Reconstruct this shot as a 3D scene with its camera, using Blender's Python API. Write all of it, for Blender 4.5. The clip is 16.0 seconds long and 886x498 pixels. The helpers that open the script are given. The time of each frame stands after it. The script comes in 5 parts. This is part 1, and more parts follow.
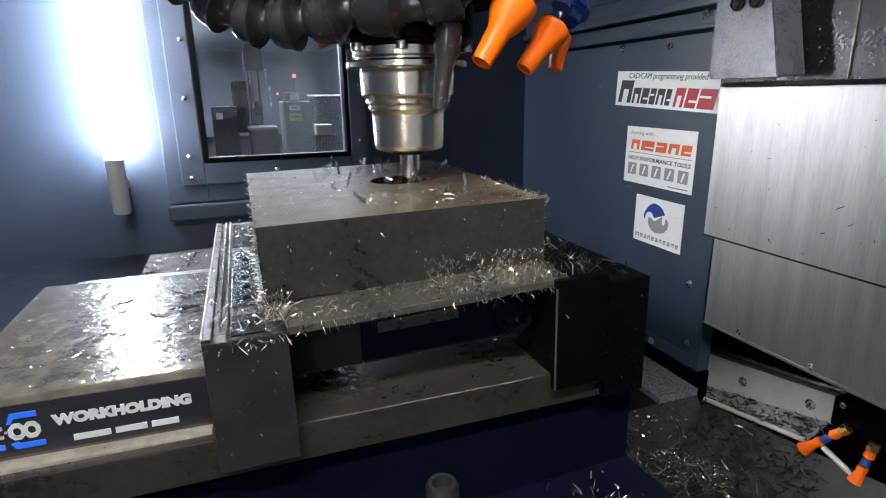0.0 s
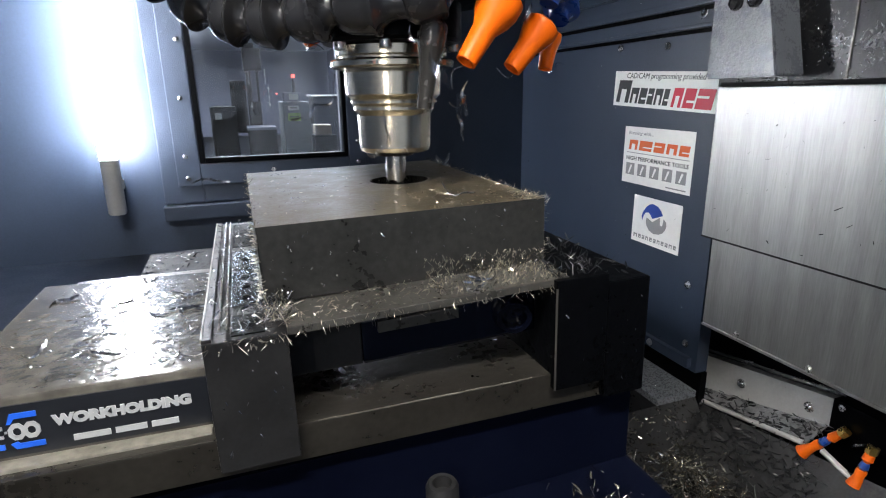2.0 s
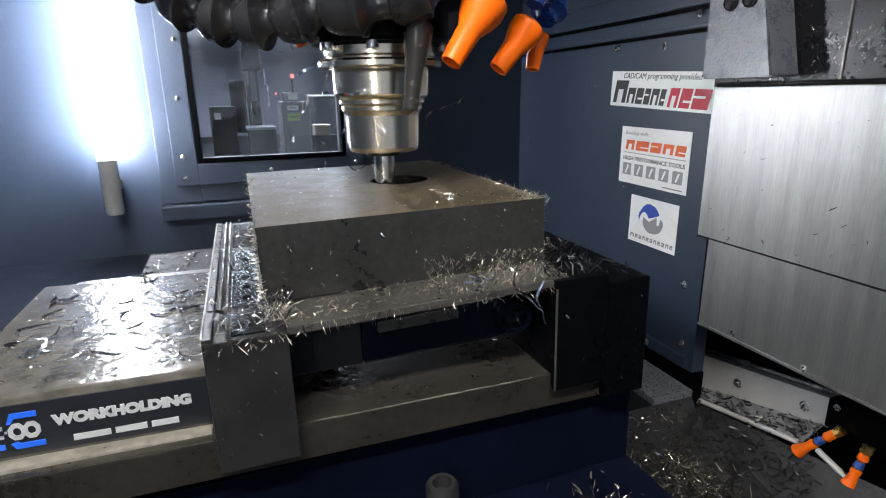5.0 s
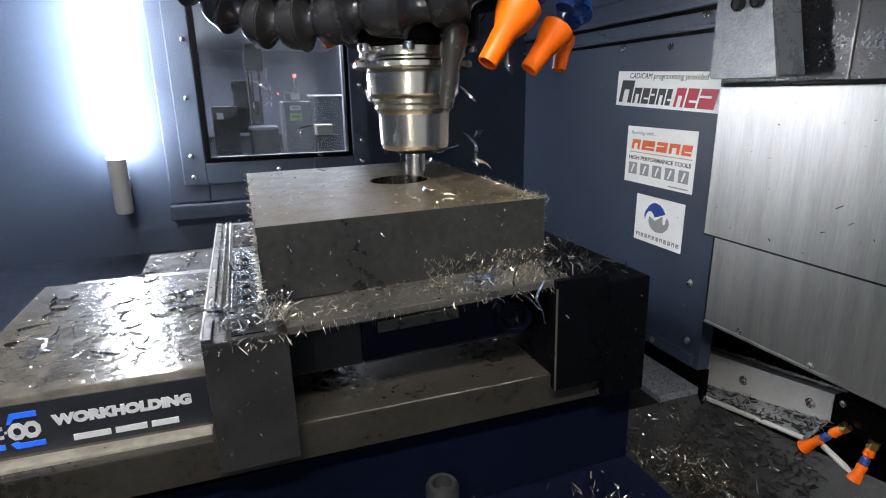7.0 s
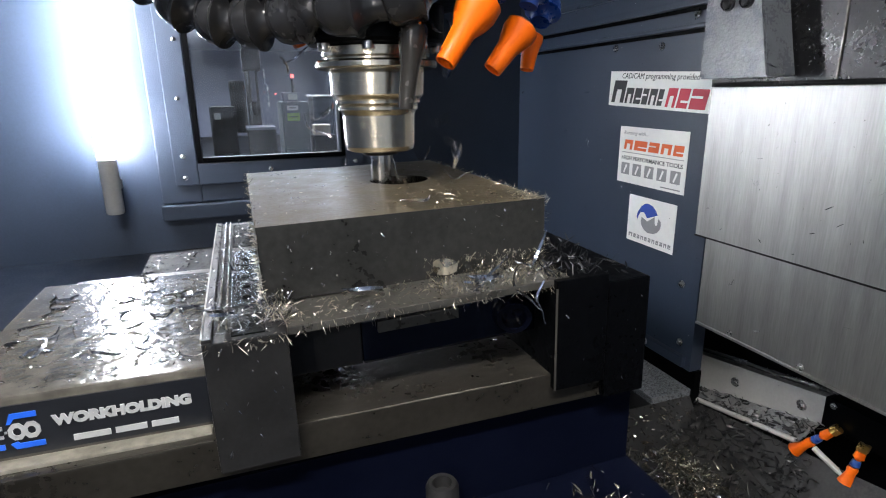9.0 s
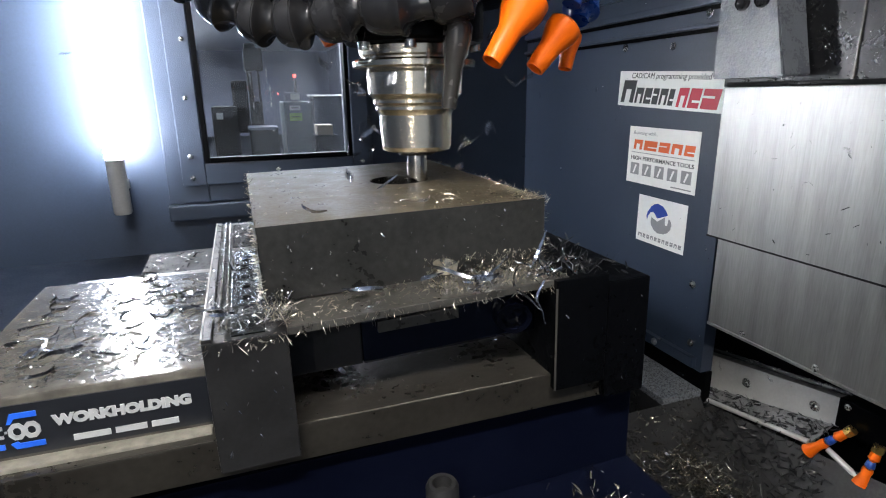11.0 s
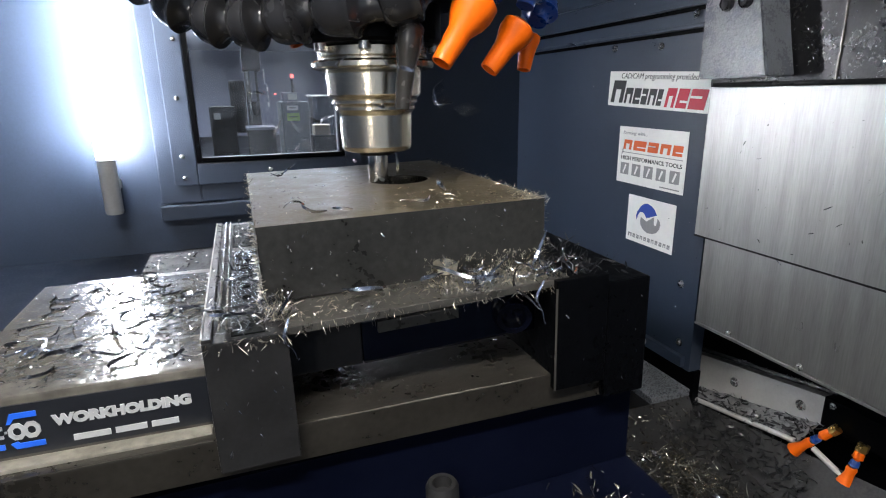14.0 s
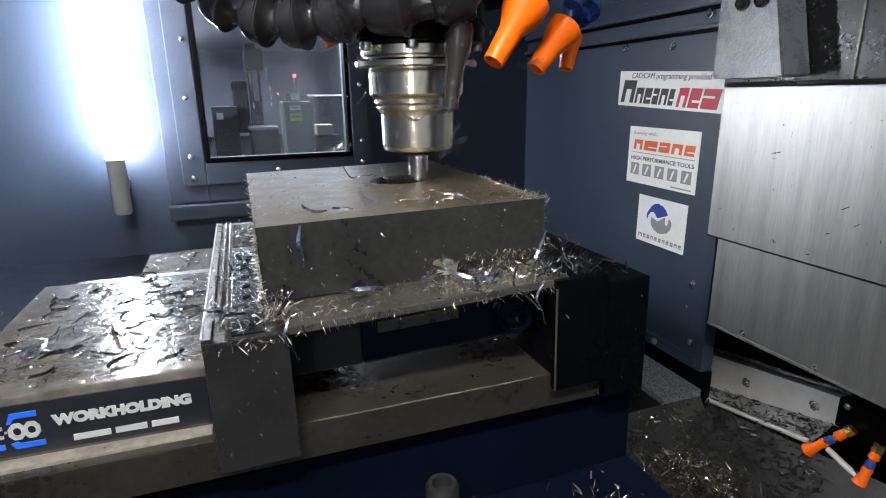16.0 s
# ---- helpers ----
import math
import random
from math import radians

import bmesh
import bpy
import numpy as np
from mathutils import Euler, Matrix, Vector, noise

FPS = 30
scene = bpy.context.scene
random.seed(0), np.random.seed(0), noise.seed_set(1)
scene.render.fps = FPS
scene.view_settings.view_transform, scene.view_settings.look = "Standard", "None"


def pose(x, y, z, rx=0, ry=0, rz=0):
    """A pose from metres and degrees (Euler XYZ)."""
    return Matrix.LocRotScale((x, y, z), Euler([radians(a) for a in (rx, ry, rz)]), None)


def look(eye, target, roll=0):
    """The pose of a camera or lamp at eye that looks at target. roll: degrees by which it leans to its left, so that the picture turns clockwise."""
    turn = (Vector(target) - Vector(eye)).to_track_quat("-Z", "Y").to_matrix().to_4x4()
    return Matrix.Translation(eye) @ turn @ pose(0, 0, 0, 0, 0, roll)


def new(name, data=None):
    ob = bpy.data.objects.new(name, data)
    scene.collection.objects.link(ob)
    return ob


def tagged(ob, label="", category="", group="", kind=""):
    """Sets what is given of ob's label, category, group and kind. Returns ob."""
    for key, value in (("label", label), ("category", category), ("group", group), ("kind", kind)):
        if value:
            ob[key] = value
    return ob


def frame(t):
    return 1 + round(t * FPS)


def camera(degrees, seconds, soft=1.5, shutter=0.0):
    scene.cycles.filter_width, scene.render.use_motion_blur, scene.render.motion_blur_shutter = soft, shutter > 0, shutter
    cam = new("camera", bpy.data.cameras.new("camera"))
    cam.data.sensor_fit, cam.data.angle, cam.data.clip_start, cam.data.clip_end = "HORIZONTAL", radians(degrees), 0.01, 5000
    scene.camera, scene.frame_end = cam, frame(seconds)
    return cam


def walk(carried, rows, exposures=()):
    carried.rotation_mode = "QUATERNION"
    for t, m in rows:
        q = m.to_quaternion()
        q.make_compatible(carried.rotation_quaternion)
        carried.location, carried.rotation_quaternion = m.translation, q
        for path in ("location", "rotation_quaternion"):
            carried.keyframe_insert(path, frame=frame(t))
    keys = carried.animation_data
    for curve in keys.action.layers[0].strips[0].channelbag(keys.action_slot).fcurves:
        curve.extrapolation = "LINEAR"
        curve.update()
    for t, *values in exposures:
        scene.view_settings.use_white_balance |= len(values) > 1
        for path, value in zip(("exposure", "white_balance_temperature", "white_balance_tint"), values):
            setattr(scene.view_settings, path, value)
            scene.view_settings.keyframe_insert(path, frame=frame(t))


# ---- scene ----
# ---------------------------------------------------------------- camera and its way
EYE_Z = 1.2
# (seconds, millimetres along the table's two axes): the table with the vice and the camera on it circles under the spindle
TABLE_WAY = [
    (0.00, -4.80, 3.90), (0.25, -5.16, 0.34), (0.50, -3.43, -2.70), (0.75, -0.10, -4.17), (1.00, 3.56, -3.83), (1.25, 6.23, -1.93), (1.50, 7.32,
    1.30), (1.75, 6.78, 5.29), (2.00, 4.68, 8.64), (2.25, 1.50, 10.17), (2.50, -2.01, 9.62), (2.75, -5.02, 7.29), (3.00, -6.81, 3.72), (3.25, -6.95,
    -0.35), (3.50, -5.46, -3.96), (3.75, -2.68, -6.27), (4.00, 0.87, -6.91), (4.25, 4.57, -5.83), (4.50, 7.71, -3.24), (4.75, 9.72, 0.38), (5.00,
    10.25, 4.42), (5.25, 9.26, 8.20), (5.50, 6.93, 11.12), (5.75, 3.65, 12.71), (6.00, -0.05, 12.74), (6.25, -3.65, 11.19), (6.50, -6.66, 8.25),
    (6.75, -8.71, 4.34), (7.00, -9.38, 0.27), (7.25, -8.47, -3.21), (7.50, -6.29, -6.04), (7.75, -3.29, -8.25), (8.00, 0.18, -9.27), (8.25, 3.78,
    -8.63), (8.50, 7.05, -6.66), (8.75, 9.59, -3.87), (9.00, 11.14, -0.55), (9.25, 11.55, 3.06), (9.50, 10.80, 6.57), (9.75, 8.97, 9.62), (10.00,
    6.25, 11.89), (10.25, 2.92, 13.15), (10.50, -0.67, 13.28), (10.75, -4.17, 12.27), (11.00, -7.25, 10.22), (11.25, -9.63, 7.34), (11.50, -11.08,
    3.91), (11.75, -11.45, 0.25), (12.00, -10.54, -3.26), (12.25, -8.29, -6.31), (12.50, -5.12, -8.58), (12.75, -1.58, -9.85), (13.00, 2.01, -9.92),
    (13.25, 5.36, -8.76), (13.50, 8.37, -6.71), (13.75, 10.94, -4.14), (14.00, 12.86, -0.91), (14.25, 13.86, 2.96), (14.50, 13.44, 6.63), (14.75,
    11.37, 9.36), (15.00, 8.50, 11.61), (15.25, 5.60, 13.78), (15.50, 1.97, 14.59), (15.75, -3.04, 12.85), (16.00, -8.49, 9.07)
]
YAW, PITCH, ROLL = radians(19.66), radians(15.61), -0.92
AHEAD = Vector((math.sin(YAW) * math.cos(PITCH), math.cos(YAW) * math.cos(PITCH), -math.sin(PITCH)))


def camera_rows():
    rows = []
    for t, dx, dy in TABLE_WAY:
        eye = Vector((dx / 1000, dy / 1000, EYE_Z))
        rows.append((t, look(eye, eye + AHEAD, ROLL)))
    return rows


cam = camera(77.3, 16.0, soft=1.1, shutter=0.15)
walk(cam, camera_rows(), exposures=[(0, 0.86), (16, 0.86)])

# ---------------------------------------------------------------- light
world = bpy.data.worlds.new("workshop_ambient")
world.use_nodes = True
world.node_tree.nodes["Background"].inputs[0].default_value = (0.75, 0.85, 1.0, 1)
world.node_tree.nodes["Background"].inputs[1].default_value = 0.30
scene.world = world
TUBE_GLOW, FRONT_GLOW = 98.0, 112.0


# ---------------------------------------------------------------- materials
def mat(name, color, rough=0.5, metal=0.0, vary=0.25, fine=300.0, coarse=25.0, bump=0.15, spread=0.15,
        tint=None, stretch=(1, 1, 1), coat=0.0, islands=0.0, spec=0.5):
    m = bpy.data.materials.new(name)
    m.use_nodes = True
    nt = m.node_tree
    n, lk = nt.nodes, nt.links
    bsdf = n["Principled BSDF"]
    co = n.new("ShaderNodeTexCoord")
    mp = n.new("ShaderNodeMapping")
    mp.inputs["Scale"].default_value = stretch
    lk.new(co.outputs["Object"], mp.inputs[0])
    big, small = n.new("ShaderNodeTexNoise"), n.new("ShaderNodeTexNoise")
    big.inputs["Scale"].default_value, small.inputs["Scale"].default_value = coarse, fine
    big.inputs["Detail"].default_value, small.inputs["Detail"].default_value = 5, 4
    for tex in (big, small):
        lk.new(mp.outputs[0], tex.inputs["Vector"])
    mix = n.new("ShaderNodeMath")
    mix.operation = "MULTIPLY_ADD"
    mix.inputs[1].default_value = 0.6
    sm = n.new("ShaderNodeMath")
    sm.operation = "MULTIPLY"
    sm.inputs[1].default_value = 0.4
    lk.new(small.outputs[0], sm.inputs[0])
    lk.new(big.outputs[0], mix.inputs[0])
    lk.new(sm.outputs[0], mix.inputs[2])
    ramp = n.new("ShaderNodeValToRGB")
    ramp.color_ramp.elements[0].position, ramp.color_ramp.elements[1].position = 0.32, 0.68
    lo = [c * (1 - vary) for c in color]
    hi = [min(1, c * (1 + vary)) for c in (tint or color)]
    ramp.color_ramp.elements[0].color, ramp.color_ramp.elements[1].color = (*lo, 1), (*hi, 1)
    lk.new(mix.outputs[0], ramp.inputs[0])
    col = ramp.outputs[0]
    if islands:
        geo, hs = n.new("ShaderNodeNewGeometry"), n.new("ShaderNodeHueSaturation")
        val = n.new("ShaderNodeMapRange")
        val.inputs[3].default_value, val.inputs[4].default_value = 1 - islands, 1 + islands
        lk.new(geo.outputs["Random Per Island"], val.inputs[0])
        lk.new(val.outputs[0], hs.inputs["Value"])
        lk.new(col, hs.inputs["Color"])
        col = hs.outputs[0]
    lk.new(col, bsdf.inputs["Base Color"])
    rr = n.new("ShaderNodeMapRange")
    rr.inputs[1].default_value, rr.inputs[2].default_value = 0.3, 0.7
    rr.inputs[3].default_value, rr.inputs[4].default_value = max(0.03, rough - spread), min(1, rough + spread)
    lk.new(mix.outputs[0], rr.inputs[0])
    lk.new(rr.outputs[0], bsdf.inputs["Roughness"])
    bsdf.inputs["Metallic"].default_value = metal
    bsdf.inputs["Specular IOR Level"].default_value = spec
    bsdf.inputs["Coat Weight"].default_value = coat
    bsdf.inputs["Coat Roughness"].default_value = 0.12
    if bump:
        bp = n.new("ShaderNodeBump")
        bp.inputs["Strength"].default_value, bp.inputs["Distance"].default_value = bump, 0.0006
        lk.new(small.outputs[0], bp.inputs["Height"])
        lk.new(bp.outputs[0], bsdf.inputs["Normal"])
    return m


def glow(name, color, strength):
    m = bpy.data.materials.new(name)
    m.use_nodes = True
    b = m.node_tree.nodes["Principled BSDF"]
    b.inputs["Base Color"].default_value = (0.8, 0.8, 0.8, 1)
    b.inputs["Emission Color"].default_value, b.inputs["Emission Strength"].default_value = (*color, 1), strength
    return m


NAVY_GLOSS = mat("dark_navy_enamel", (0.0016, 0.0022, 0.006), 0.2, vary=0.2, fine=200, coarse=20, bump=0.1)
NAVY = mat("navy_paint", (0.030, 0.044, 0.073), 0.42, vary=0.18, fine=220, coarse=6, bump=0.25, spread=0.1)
NAVY_ROUGH = mat("navy_textured_paint", (0.030, 0.042, 0.066), 0.4, vary=0.2, fine=420, coarse=8, bump=0.9)
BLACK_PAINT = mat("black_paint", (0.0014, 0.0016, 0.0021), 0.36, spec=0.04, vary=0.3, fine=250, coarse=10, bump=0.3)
WET_BLACK = mat("wet_black_sheet", (0.018, 0.0185, 0.020), 0.30, vary=0.4, fine=160, coarse=14, bump=0.8)
GUARD_BLACK = mat("wet_black_guard", (0.006, 0.0065, 0.008), 0.32, vary=0.4, fine=220, coarse=25, bump=0.5, spec=0.3)
GREY_CAST = mat("grey_hammered_paint", (0.11, 0.12, 0.14), 0.3, vary=0.2, fine=260, coarse=30, bump=1.0)
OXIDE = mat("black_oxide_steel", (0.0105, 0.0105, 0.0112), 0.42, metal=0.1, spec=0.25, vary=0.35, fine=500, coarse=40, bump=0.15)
SCALE = mat("mill_scale", (0.0195, 0.0195, 0.0193), 0.36, metal=0.25, vary=0.55, spec=0.30, fine=260, coarse=28, bump=0.25)
MILLED = mat("milled_steel", (0.034, 0.0275, 0.0175), 0.38, metal=0.45, spec=0.25, vary=0.6, fine=520, coarse=60, bump=0.2, tint=(0.080, 0.067, 0.046))
BED = mat("oily_cast_iron", (0.021, 0.0192, 0.0165), 0.33, metal=0.4, vary=0.45, fine=300, coarse=22, bump=0.2, spec=0.4)
BED_LIGHT = mat("oily_step_steel", (0.062, 0.060, 0.055), 0.34, metal=0.5, vary=0.4, fine=320, coarse=30, bump=0.2)
GROUND = mat("ground_steel", (0.088, 0.083, 0.073), 0.16, metal=0.25, vary=0.45, fine=190, coarse=70, bump=0.50, spread=0.08, spec=0.35)
KEY_STEEL = mat("dark_key_steel", (0.045, 0.050, 0.062), 0.22, metal=0.6, vary=0.5, fine=300, coarse=60, bump=0.3)
STEP_NAVY = mat("darkened_step_navy", (0.010, 0.015, 0.026), 0.5, vary=0.25, fine=220, coarse=8, bump=0.2, spec=0.2)
STRIP = mat("lightened_worn_steel", (0.20, 0.19, 0.165), 0.38, metal=0.4, vary=0.5, fine=260, coarse=50, bump=0.3)
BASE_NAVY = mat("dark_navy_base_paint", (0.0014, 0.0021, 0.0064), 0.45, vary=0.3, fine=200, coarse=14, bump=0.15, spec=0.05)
APRON = mat("wet_dark_apron_sheet", (0.035, 0.038, 0.045), 0.7, vary=0.35, fine=500, coarse=60, bump=0.6, spec=0.12)
DULL_STAINLESS = mat("dull_stainless", (0.52, 0.52, 0.51), 0.40, metal=0.3, vary=0.10, fine=200, coarse=16, bump=0.25)
DULL_STEEL = mat("dull_grey_steel", (0.10, 0.11, 0.13), 0.4, metal=0.6, vary=0.4, fine=300, coarse=60, bump=0.4)
HOLDER = mat("holder_steel", (0.66, 0.60, 0.49), 0.25, metal=1.0, vary=0.05, fine=600, coarse=30, bump=0.0, stretch=(1, 1, 6), spread=0.02)
POCKET = mat("fresh_cut_steel", (0.34, 0.325, 0.30), 0.14, metal=1.0, vary=0.25, fine=300, coarse=60, bump=0.15, stretch=(1, 1, 0.2))
CUTTER = mat("bright_tool_steel", (0.5, 0.49, 0.47), 0.2, metal=1.0, vary=0.2, fine=300, coarse=60, bump=0.1)
STAINLESS = mat("brushed_stainless", (0.35, 0.35, 0.34), 0.44, metal=0.95, vary=0.22, fine=130, coarse=12, bump=0.14, stretch=(1, 3, 0.22), spread=0.10)
GREY_PLASTIC = mat("dark_grey_plastic", (0.024, 0.0225, 0.021), 0.2, vary=0.15, fine=200, coarse=30, bump=0.08)
LEDGE_GREY = mat("wet_ledge_sheet", (0.17, 0.172, 0.175), 0.38, metal=0.1, vary=0.45, fine=260, coarse=40, bump=0.5)
SPECKLED = mat("speckled_wet_sheet", (0.20, 0.215, 0.24), 0.30, metal=0.3, vary=0.45, fine=900, coarse=260, bump=1.0)
WET_GREY = mat("wet_grey_sheet", (0.034, 0.034, 0.035), 0.50, vary=0.6, fine=200, coarse=14, bump=0.5, spec=0.14)
# hose black lifted a little to put haze into the colour
RUBBER = mat("black_plastic_hose", (0.024, 0.024, 0.026), 0.22, vary=0.2, fine=200, coarse=30, bump=0.1)
ORANGE = mat("orange_plastic", (0.70, 0.115, 0.003), 0.40, spec=0.22, vary=0.08, fine=200, coarse=40, bump=0.08)
BLUE = mat("blue_plastic", (0.012, 0.05, 0.24), 0.3, vary=0.12, fine=200, coarse=40, bump=0.08)
BRASS = mat("brass", (0.55, 0.38, 0.12), 0.3, metal=1.0, vary=0.2)
ZINC = mat("zinc_bolt", (0.5, 0.5, 0.5), 0.25, metal=1.0, vary=0.15)
PAPER = mat("sticker_white", (0.84, 0.84, 0.82), 0.45, vary=0.05, fine=100, coarse=12, bump=0.05)
INK = mat("sticker_black", (0.03, 0.03, 0.035), 0.45, vary=0.1, bump=0)
GREY_INK = mat("sticker_grey", (0.28, 0.28, 0.29), 0.45, vary=0.1, bump=0)
RED_INK = mat("sticker_red", (0.55, 0.02, 0.05), 0.45, vary=0.08, bump=0)
ORANGE_INK = mat("sticker_orange", (0.75, 0.13, 0.03), 0.45, vary=0.08, bump=0)
BLUE_INK = mat("sticker_blue", (0.02, 0.06, 0.36), 0.45, vary=0.08, bump=0)
LABEL_BLACK = mat("label_black", (0.007, 0.008, 0.011), 0.38, spec=0.3, vary=0.2, fine=300, coarse=20, bump=0.08)
LABEL_BLUE = mat("label_blue", (0.012, 0.085, 0.50), 0.4, vary=0.08, bump=0)
LABEL_GREY = mat("label_grey", (0.29, 0.30, 0.31), 0.4, vary=0.08, bump=0)
CHIP = mat("curled_steel_chip", (0.62, 0.63, 0.66), 0.22, metal=1.0, vary=0.4, fine=300, coarse=90, bump=0.1, islands=0.6)
CHIP_BLUE = mat("heat_blued_chip", (0.10, 0.125, 0.19), 0.22, metal=0.9, vary=0.4, fine=300, coarse=90, bump=0.1, tint=(0.32, 0.37, 0.48))
CHIP_GOLD = mat("straw_coloured_chips", (0.46, 0.42, 0.34), 0.30, metal=1.0, vary=0.4, fine=300, coarse=90, bump=0.1, islands=0.6)
CHIP_DARK = mat("dark_steel_chips", (0.06, 0.065, 0.08), 0.3, metal=0.9, vary=0.4, fine=300, coarse=90, bump=0.1, islands=0.7)
CHIP_MIX = mat("mixed_wet_chips", (0.16, 0.15, 0.13), 0.18, metal=0.9, vary=0.7, fine=60, coarse=12, bump=0.1, tint=(0.46, 0.43, 0.36), islands=0.85)
CHIP_BLACK = mat("black_wet_chips", (0.018, 0.019, 0.022), 0.35, metal=0.4, vary=0.4, fine=300, coarse=90, bump=0.1, islands=0.5)
TUBE = glow("lamp_tube_glow", (0.93, 0.95, 1.0), TUBE_GLOW)
POST_TUBE = glow("post_lamp_glow", (1.0, 0.96, 0.9), 22.0)
FRONT_TUBE = glow("front_lamp_glow", (1.0, 0.96, 0.9), FRONT_GLOW)
ROOM_FILL = glow("added_room_fill_glow", (0.85, 0.9, 1.0), 13.0)
LED_RED = glow("red_signal_glow", (1.0, 0.05, 0.03), 3.0)
ROOM_WALL = mat("workshop_wall", (0.55, 0.57, 0.60), 0.7, vary=0.1, coarse=2)
TEAL = mat("teal_cabinet_paint", (0.018, 0.040, 0.050), 0.5, vary=0.15, coarse=4)
ROOM_BLUE = mat("workshop_blue_grey", (0.13, 0.14, 0.19), 0.7, vary=0.12, coarse=2)
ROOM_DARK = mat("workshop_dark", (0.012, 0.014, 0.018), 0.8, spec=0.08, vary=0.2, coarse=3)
SIGN_WHITE = mat("sign_white", (0.6, 0.6, 0.55), 0.5, vary=0.05, bump=0)
CARTON = mat("beige_carton", (0.30, 0.24, 0.16), 0.7, vary=0.15, coarse=8)
SIGN_GREEN = mat("sign_green", (0.22, 0.42, 0.05), 0.5, vary=0.05, bump=0)


def make_glass():
    """Window glass with dried coolant in runs and patches, made milkier to paint in haze."""
    m = bpy.data.materials.new("window_glass")
    m.use_nodes = True
    n, lk = m.node_tree.nodes, m.node_tree.links
    b = n["Principled BSDF"]
    b.inputs["Base Color"].default_value = (0.85, 0.9, 0.95, 1)
    b.inputs["Roughness"].default_value, b.inputs["Transmission Weight"].default_value, b.inputs["IOR"].default_value = 0.02, 1.0, 1.45
    haze_layer, mix = n.new("ShaderNodeBsdfDiffuse"), n.new("ShaderNodeMixShader")
    haze_layer.inputs["Color"].default_value = (0.42, 0.45, 0.50, 1)
    co, mp, tex, amount = n.new("ShaderNodeTexCoord"), n.new("ShaderNodeMapping"), n.new("ShaderNodeTexNoise"), n.new("ShaderNodeMapRange")
    mp.inputs["Scale"].default_value = (9, 9, 3)
    tex.inputs["Scale"].default_value, tex.inputs["Detail"].default_value = 2.0, 6
    amount.inputs[1].default_value, amount.inputs[2].default_value = 0.3, 0.75
    amount.inputs[3].default_value, amount.inputs[4].default_value = 0.03, 0.13
    lk.new(co.outputs["Object"], mp.inputs[0])
    lk.new(mp.outputs[0], tex.inputs["Vector"])
    lk.new(tex.outputs[0], amount.inputs[0])
    lk.new(amount.outputs[0], mix.inputs[0])
    lk.new(b.outputs[0], mix.inputs[1])
    lk.new(haze_layer.outputs[0], mix.inputs[2])
    lk.new(mix.outputs[0], n["Material Output"].inputs[0])
    return m


GLASS = make_glass()


# ---------------------------------------------------------------- mesh helpers
def box(bm, x0, x1, y0, y1, z0, z1, bevel=0.0, turn=None):
    r = bmesh.ops.create_cube(bm, size=1.0)
    vs = r["verts"]
    m = Matrix.Translation(((x0 + x1) / 2, (y0 + y1) / 2, (z0 + z1) / 2)) @ Matrix.Diagonal((x1 - x0, y1 - y0, z1 - z0, 1))
    if turn is not None:
        m = turn @ m
    bmesh.ops.transform(bm, matrix=m, verts=vs)
    if bevel:
        es = list({e for v in vs for e in v.link_edges})
        bmesh.ops.bevel(bm, geom=es, offset=bevel, segments=2, affect="EDGES", profile=0.7)
    return bm


def lathe(bm, profile, m=None, segments=48, cap=True):
    """profile: (radius, height) rows from the bottom up, turned about z."""
    rings = []
    for r, z in profile:
        rings.append([bm.verts.new((r * math.cos(2 * math.pi * i / segments), r * math.sin(2 * math.pi * i / segments), z)) for i in range(segments)])
    for a, b in zip(rings, rings[1:]):
        for i in range(segments):
            j = (i + 1) % segments
            bm.faces.new((a[i], a[j], b[j], b[i]))
    if cap:
        bm.faces.new(list(reversed(rings[0])))
        bm.faces.new(rings[-1])
    if m is not None:
        bmesh.ops.transform(bm, matrix=m, verts=[v for ring in rings for v in ring])
    return bm


def along(p, q):
    """The pose at p whose z axis points to q."""
    p, q = Vector(p), Vector(q)
    return Matrix.Translation(p) @ (q - p).to_track_quat("Z", "Y").to_matrix().to_4x4()


def finish(name, bm, material, smooth=None):
    bmesh.ops.recalc_face_normals(bm, faces=bm.faces)
    me = bpy.data.meshes.new(name)
    bm.to_mesh(me)
    bm.free()
    me.materials.append(material)
    if smooth:
        me.polygons.foreach_set("use_smooth", [True] * len(me.polygons))
        me.set_sharp_from_angle(angle=radians(smooth))
    return me


def part(name, bm, material, parent=None, label="", smooth=None):
    ob = new(name, finish(name, bm, material, smooth))
    if parent is not None:
        ob.parent = parent
    if label:
        ob["label"] = label
    return ob


def slab(name, bounds, material, parent=None, label="", bevel=0.0):
    return part(name, box(bmesh.new(), *bounds, bevel), material, parent, label)


def word(name, text, size, material, parent, m, width=None, label="", bold=0.0, shear=0.0):
    """Letters as a thin mesh; width sets the length of the line."""
    cu = bpy.data.curves.new(name, "FONT")
    cu.body, cu.size, cu.extrude, cu.offset, cu.shear = text, size, 0.0003, bold, shear
    cu.resolution_u = 3
    ob = bpy.data.objects.new(name, cu)
    me = bpy.data.meshes.new_from_object(ob)
    bpy.data.objects.remove(ob)
    if width:
        xs = [v.co.x for v in me.vertices]
        k = width / (max(xs) - min(xs))
        me.transform(Matrix.Diagonal((k, 1, 1, 1)))
    me.materials.append(material)
    o = new(name, me)
    o.parent, o.matrix_local = parent, m
    if label:
        o["label"] = label
    return o

# ---------------------------------------------------------------- what rides on the table
PIVOT = Vector((0.066, 0.30, 1.12))
TILT = -0.9
RIDERS = []


